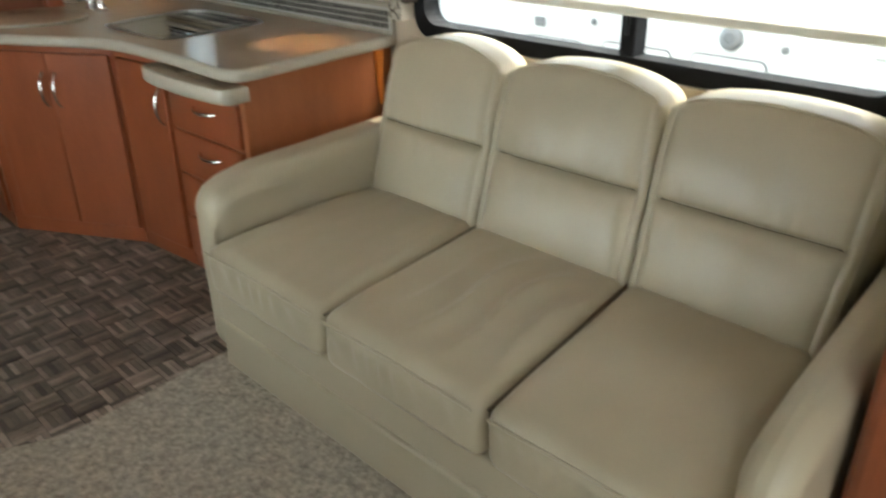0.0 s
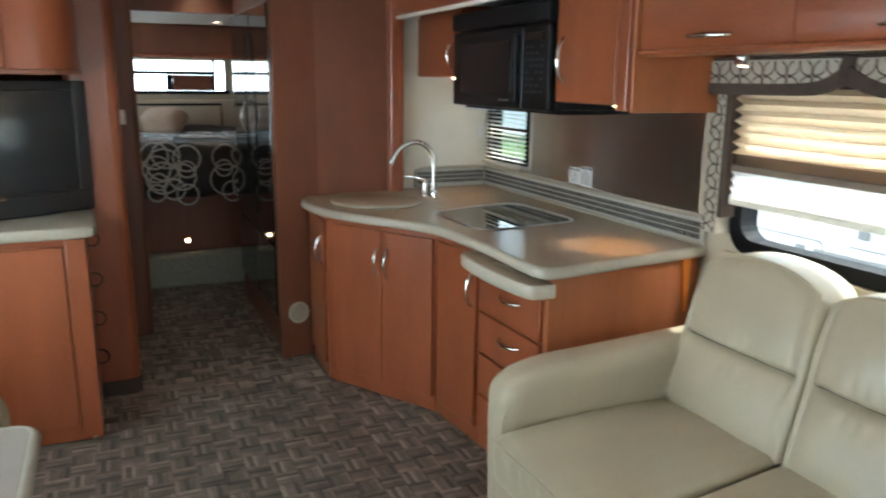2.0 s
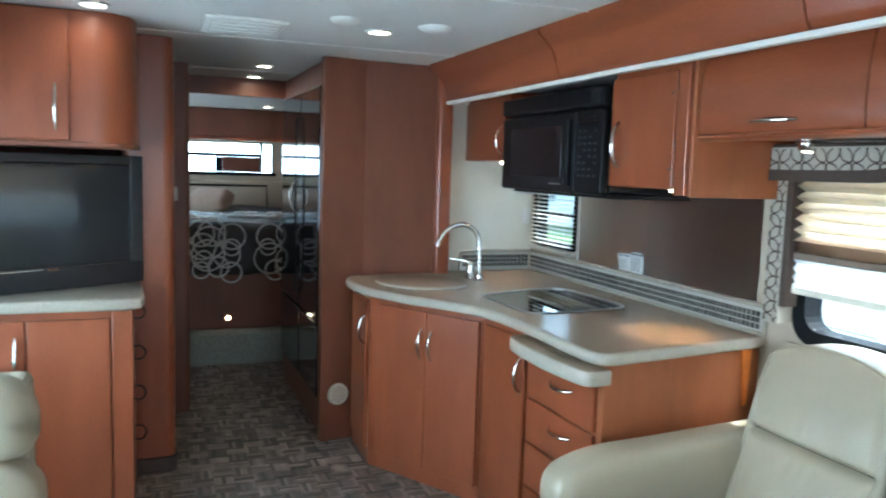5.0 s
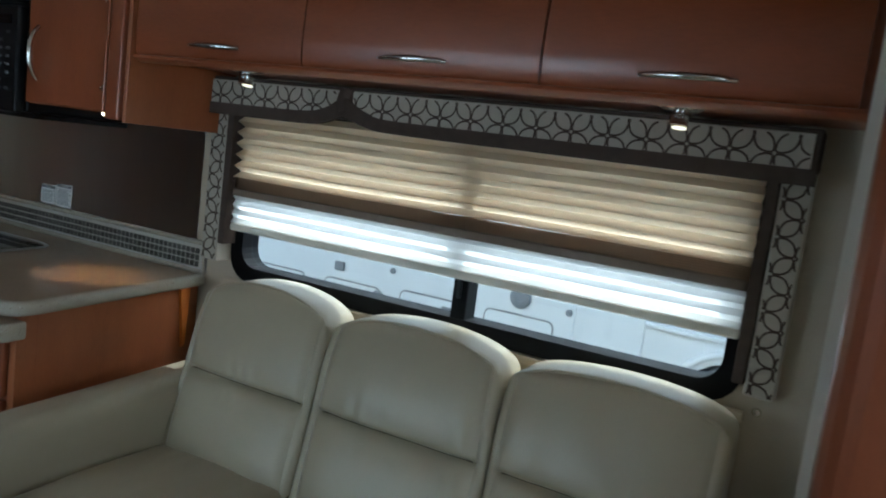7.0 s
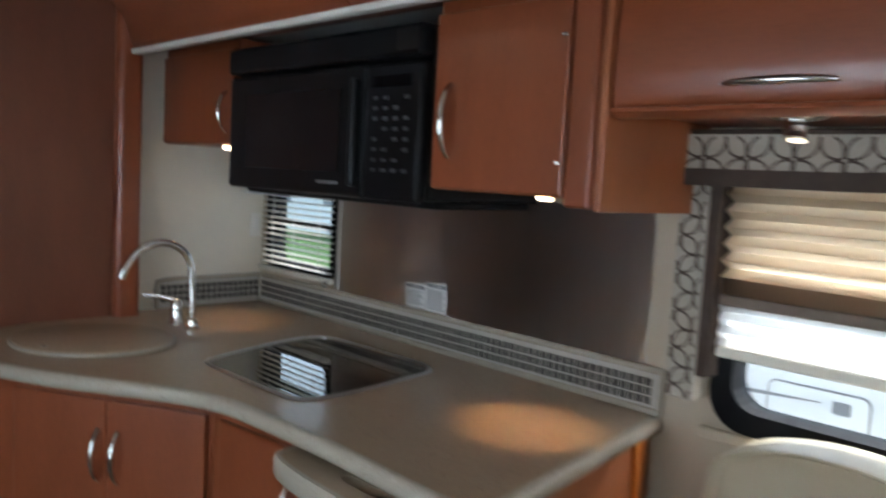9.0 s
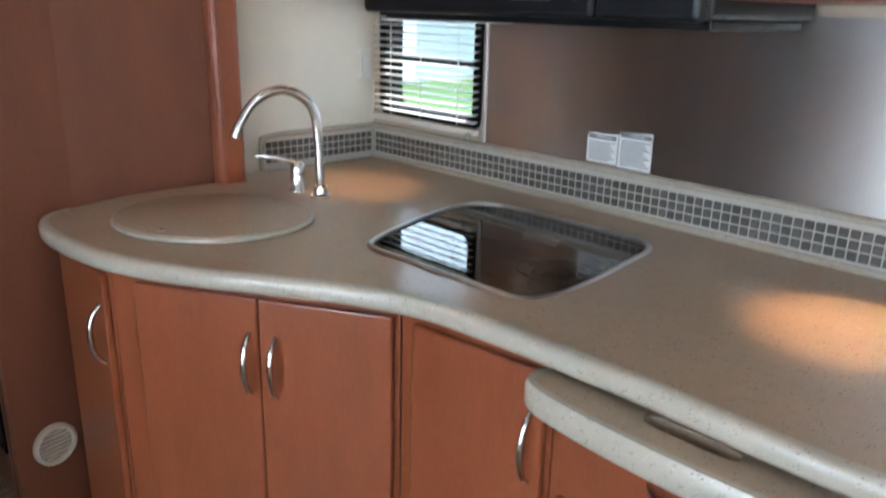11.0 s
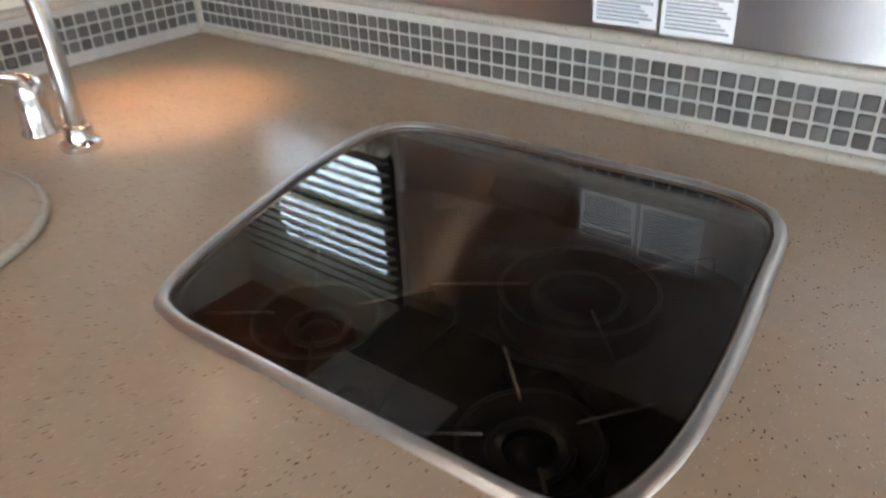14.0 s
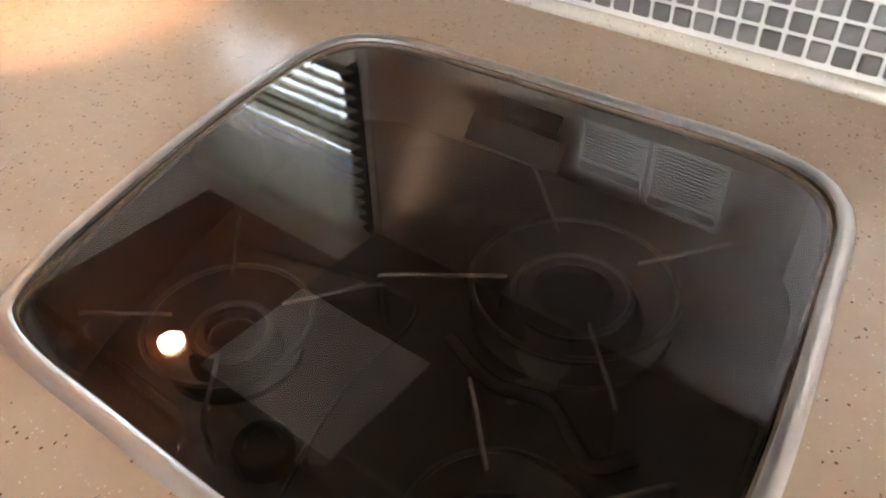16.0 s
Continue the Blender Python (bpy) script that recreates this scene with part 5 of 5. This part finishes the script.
part("base", box(-2.06, -1.32, -0.295, 0.24, 0.008, 0.30, 0.01), WOOD, bench, "wooden bench base")
part("seat", turned(soft_box((0.60, 0.53, 0.16), 0.045, 12), pose(-1.64, -0.02, 0.38)), LEATHER, bench, smooth=True)
part("back_frame", box(-2.06, -1.90, -0.295, 0.25, 0.30, 0.90, 0.03, 3), LEATHER, bench)
part("back_upper", turned(soft_box((0.16, 0.585, 0.23), 0.07, 14, roll), pose(-1.83, -0.005, 0.845)), LEATHER, bench, "rolled upper back pad", True)
part("back_lower", turned(soft_box((0.15, 0.60, 0.30), 0.05, 14, roll), pose(-1.82, 0.0, 0.595)), LEATHER, bench, smooth=True)
table = thing("dinette_table", "beige laminate dinette table with a rounded corner", "table", at=(-1.1, 0.0, 0.0))
part("tabletop", prism(round_rect(-1.50, -0.66, -0.295, 0.395, 0.05), 0.705, 0.740, 0.008), mat("taupe_laminate", (0.34, 0.30, 0.26), rough=0.25, var=0.06), table)
part("table_edge", tube([(x, y, 0.722) for x, y in round_rect(-1.50, -0.66, -0.292, 0.395, 0.05)], 0.019, 8, True), COUNTER_EDGE, table, "pale rounded edge", True)
part("leg", tube([(-1.08, 0.05, 0.01), (-1.08, 0.05, 0.705)], 0.035, 14), CHROME, table, smooth=True)

# ---- ceiling fittings ----


def downlight(x, y, z, e):
    li = thing("downlight", "round lit recessed ceiling downlight", "light", "ceiling downlights", at=(x, y, z))
    part("ring", turned(lathe([(0.041, 0), (0.058, 0), (0.060, 0.004), (0.050, 0.009), (0.043, 0.006)], 24, True), pose(x, y, z - 0.0005, 180, 0, 0)), WHITE, li, smooth=True)
    part("lens", turned(lathe([(0.001, 0), (0.041, 0), (0.041, 0.004), (0.001, 0.006)], 20), pose(x, y, z - 0.0005, 180, 0, 0)), BULB_BIG, li, "glowing warm lens")
    lamp("downlight_lamp", "SPOT", look((x, y, z - 0.012), (x, y, 0)), e, (1.0, 0.76, 0.5), radius=0.04, spot=172)


for x, y, z in ((-2.83, 1.46, 2.059), (-2.83, 0.37, 2.059), (-4.26, 1.18, 2.059), (-4.85, 1.20, 2.059), (-6.7, 1.55, 1.999)):
    downlight(x, y, z, 4.5 if x > -3 and y > 1 else 1.2)
cv = thing("ceiling_hatch", "white plastic ceiling air vent", "vent", at=(-3.0, 0.93, 2.05))
part("frame", box(-3.16, -2.80, 0.76, 1.08, 2.044, 2.0595, 0.006), WHITE, cv)
for i in range(4):
    part("slat", box(-3.13 + 0.08 * i, -3.07 + 0.08 * i, 0.79, 1.05, 2.040, 2.0445, 0.002, 1), WHITE, cv)
sp = thing("ceiling_speaker", "round white ceiling speaker", "speaker", at=(-2.64, 1.27, 2.05))
part("cap", turned(lathe([(0.001, 0.022), (0.03, 0.020), (0.055, 0.012), (0.062, 0.0)], 24), pose(-2.64, 1.27, 2.0595, 180, 0, 0)), WHITE, sp, smooth=True)
dm = thing("ceiling_dome", "shallow pale dome on the ceiling near the galley", "light", at=(-2.63, 1.64, 2.05))
part("dome", turned(lathe([(0.001, 0.020), (0.04, 0.018), (0.065, 0.010), (0.075, 0.0)], 24), pose(-2.63, 1.64, 2.0595, 180, 0, 0)), WHITE, dm, smooth=True)

# ---- outside: ground and the neighbouring coach ----
slab("ground", box(-400, 400, -400, 400, -1.15, -1.10), GROUND, "pale gravel ground of the lot", "ground")
slab("grass_verge", box(-70, -5.4, 3.6, 60, -1.099, -1.07), GRASS, "strip of green grass", "ground")
slab("backdrop", box(-30, 12, -4.1, -4, -1.1, 9), HAZE, "bright hazy distance beyond the dinette window", "backdrop")
slab("backdrop_rear", box(-22.1, -22, -6, 10, -1.1, 9), HAZE, "bright hazy distance behind the bedroom window", "backdrop")
slab("backdrop_north", box(-140, -30, 60, 60.1, -1.1, 55), HAZE_NORTH, "bright hazy sky beyond the grass", "backdrop")
coach = thing("parked_motorhome", "white parked motorhome with lower lockers and grey trim", "motorhome", at=(-0.5, 6.6, -1.1))
CY = 5.4
part("body", box(-4.9, 5.2, CY, CY + 2.5, -0.70, 2.1, 0.08, 3), COACH, coach)
part("skirt_line", box(-4.85, -1.36, CY - 0.010, CY, 0.652, 0.672, 0.004), COACH, coach)
UP_Y = Matrix(((1, 0, 0, 0), (0, 0, -1, CY), (0, 1, 0, 0), (0, 0, 0, 1)))


def locker(x0, x1, z0, z1):
    rim = round_rect(x0, x1, z0, z1, 0.045, 4)
    d = part("locker_door", turned(prism(rim, 0, 0.010, 0.004, 2), UP_Y), COACH, coach)
    part("seal", turned(tube([(x, z, 0.006) for x, z in rim], 0.007, 6, True), UP_Y), COACH_GREY, d, "thin grey door seal")
    return d


for x0, x1, z0, z1 in ((-4.55, -3.53, -0.05, 0.385), (-3.33, -2.82, -0.05, 0.395), (-2.64, -2.10, -0.05, 0.425), (-1.95, -1.45, 0.06, 0.44), (-4.55, -2.9, -0.62, -0.15), (-2.7, -1.45, -0.62, -0.15)):
    locker(x0, x1, z0, z1)
for x, z in ((-3.20, 0.50), (-2.24, 0.345), (-3.72, 0.30)):
    part("latch", box(x - 0.045, x + 0.045, CY - 0.022, CY - 0.011, z - 0.035, z + 0.035, 0.008), COACH_GREY, coach, "grey locker latch")
for x, z, r in ((-1.70, 0.56, 0.075), (-1.35, 0.53, 0.024), (-2.72, 0.55, 0.022), (-2.83, 0.335, 0.05), (-1.66, 0.20, 0.05)):
    part("round_cap", turned(lathe([(0.001, 0.014), (r * 0.35, 0.014), (r * 0.4, 0.020), (r * 0.85, 0.018), (r, 0.008), (r, 0)], 22), pose(x, CY - 0.010, z, 90, 0, 0)), COACH_GREY, coach, "round grey cap", True)
for x in (-1.32, -0.87):
    part("panel_seam", box(x - 0.012, x + 0.012, CY - 0.014, CY, -0.65, 0.95, 0.004), COACH, coach)
part("ledge", box(-0.855, 1.6, CY - 0.040, CY, 0.555, 0.585, 0.008), COACH, coach, "raised white ledge")
part("stripe", turned(prism([(-3.6, 0.285), (-3.17, 0.285), (-2.35, 0.352), (-2.35, 0.358), (-3.17, 0.328), (-3.6, 0.328)], 0.011, 0.0125), UP_Y), COACH_GREY, coach, "tapering grey stripe")
arch = [(-0.28 + 0.40 * math.cos(math.pi * k / 16), 0.10 + 0.40 * math.sin(math.pi * k / 16), 0.012) for k in range(17)]
part("wheel_arch", turned(tube(arch, 0.025, 8), UP_Y), COACH, coach, smooth=True)
wheel = part("wheel", turned(lathe([(0.001, 0.0), (0.22, 0.0), (0.33, 0.012), (0.36, 0.0), (0.36, -0.03), (0.001, -0.03)], 28), pose(-0.28, CY - 0.006, 0.08, 90, 0, 0)), BLACK_RUBBER, coach, "black tyre", True)
part("rim", turned(lathe([(0.001, 0.02), (0.06, 0.03), (0.19, 0.014), (0.215, 0.026), (0.22, 0.0), (0.001, 0.0)], 24), pose(-0.28, CY - 0.008, 0.08, 90, 0, 0)), STEEL, wheel, "bright metal rim", True)
for x in (-3.9, 3.8):
    part("lower_wheel", turned(lathe([(0.001, 0.0), (0.30, 0.0), (0.43, 0.02), (0.45, 0.06), (0.45, 0.25), (0.001, 0.25)], 28), pose(x, CY + 0.30, -0.65, 90, 0, 0)), BLACK_RUBBER, coach, "black tyre", True)
shed = thing("white_building", "long low white building across the grass", "building", at=(-36, 22, -1.1))
part("wall", box(-60, -22, 19, 25, -1.1, 2.2), COACH, shed)
part("roof", prism([(-60.4, 18.6), (-21.6, 18.6), (-21.6, 25.4), (-60.4, 25.4)], 2.2, 2.45), COACH_GREY, shed, "grey flat roof")
for k in range(9):
    part("window", box(-58 + 4 * k, -56.4 + 4 * k, 18.94, 18.99, 0.1, 1.3), COACH_GREY, shed, "grey window")

# ---- pieces: mosaic tiles and floor blocks ----


def shared(name, mesh, m, parent):
    ob = new(name, mesh)
    ob.parent = parent
    ob.matrix_parent_inverse = parent.matrix_basis.inverted()
    ob.matrix_basis = m
    return ob


P = 0.0238
tbm = box(-0.0098, 0.0098, -0.004, 0.0, -0.0098, 0.0098, 0.0015, 1)
tile_mesh = bpy.data.meshes.new("tile")
tbm.to_mesh(tile_mesh)
tbm.free()
tile_mesh.materials.append(TILE)
x = -3.718
while x < -1.868:
    for r in range(3):
        shared("tile", tile_mesh, pose(x, NEAR - 0.0122, 0.9445 + r * P), up)
    x += P
y = 2.262
while y < 2.672:
    for r in range(3):
        shared("tile", tile_mesh, pose(-3.7448, y, 0.9445 + r * P, 0, 0, 90), up)
    y += P

B = 0.092


def block(horizontal, order):
    """Four narrow strips side by side, a hair apart, as one woven block."""
    bm = bmesh.new()
    for i in order:
        a, w = -B / 2 + 0.0012 + i * (B - 0.002) / 5, (B - 0.002) / 5 - 0.0022
        lo, hi = (-B / 2 + 0.0012, a), (B / 2 - 0.0012, a + w)
        if not horizontal:
            lo, hi = lo[::-1], hi[::-1]
        zt = 0.0012 if i % 2 else 0.0018
        v = [bm.verts.new(c) for c in ((lo[0], lo[1], -0.004), (hi[0], lo[1], -0.004), (hi[0], hi[1], -0.004), (lo[0], hi[1], -0.004), (lo[0], lo[1], zt), (hi[0], lo[1], zt), (hi[0], hi[1], zt), (lo[0], hi[1], zt))]
        for f in ((4, 5, 6, 7), (0, 1, 5, 4), (1, 2, 6, 5), (2, 3, 7, 6), (3, 0, 4, 7)):
            bm.faces.new([v[k] for k in f])
    h = B / 2 - 0.0035
    bm.faces.new([bm.verts.new((x, y, -0.0012)) for x, y in ((-h, -h), (h, -h), (h, h), (-h, h))]).material_index = 1
    me = bpy.data.meshes.new("floor_block")
    bm.to_mesh(me)
    bm.free()
    me.materials.append(FLOOR)
    me.materials.append(FLOOR_DARK)
    return me


floor = bpy.data.objects["floor"]
orders = [rng.sample(range(5), 5) for _ in range(8)]
meshes = [block(k % 2 == 0, orders[k // 2]) for k in range(16)]
spots = []
for i in range(int(3.95 / B)):
    for j in range(int(2.3 / B)):
        fx, fy = -1.705 + B - i * B, -0.23 + j * B
        # only where the floor is open
        if fy < 0.50 and fx < -2.95 or fy > 1.98 or fy < -0.2 or (fy > 1.60 and fx < -3.2) or (fy > 1.46 and fx < -3.66) or (fx > -2.1 and fy < 0.26):
            continue
        spots.append((abs(fx + 2.5) + 0.5 * abs(fy - 1.2), fx, fy, (i + j) % 2 + 2 * rng.randrange(8)))
spots.sort()
for _, fx, fy, k in spots[:300]:
    shared("floor_block", meshes[k], pose(fx, fy, 0), floor)
rest = bmesh.new()
for _, fx, fy, k in spots[300:]:
    src = meshes[k]
    vs = [rest.verts.new((v.co.x + fx, v.co.y + fy, v.co.z)) for v in src.vertices]
    for p in src.polygons:
        rest.faces.new([vs[q] for q in p.vertices]).material_index = p.material_index
far = part("floor_blocks", rest, FLOOR, floor)
far.data.materials.append(FLOOR_DARK)
tagged(far, "far floor blocks of the same brown vinyl", kind="stuff")
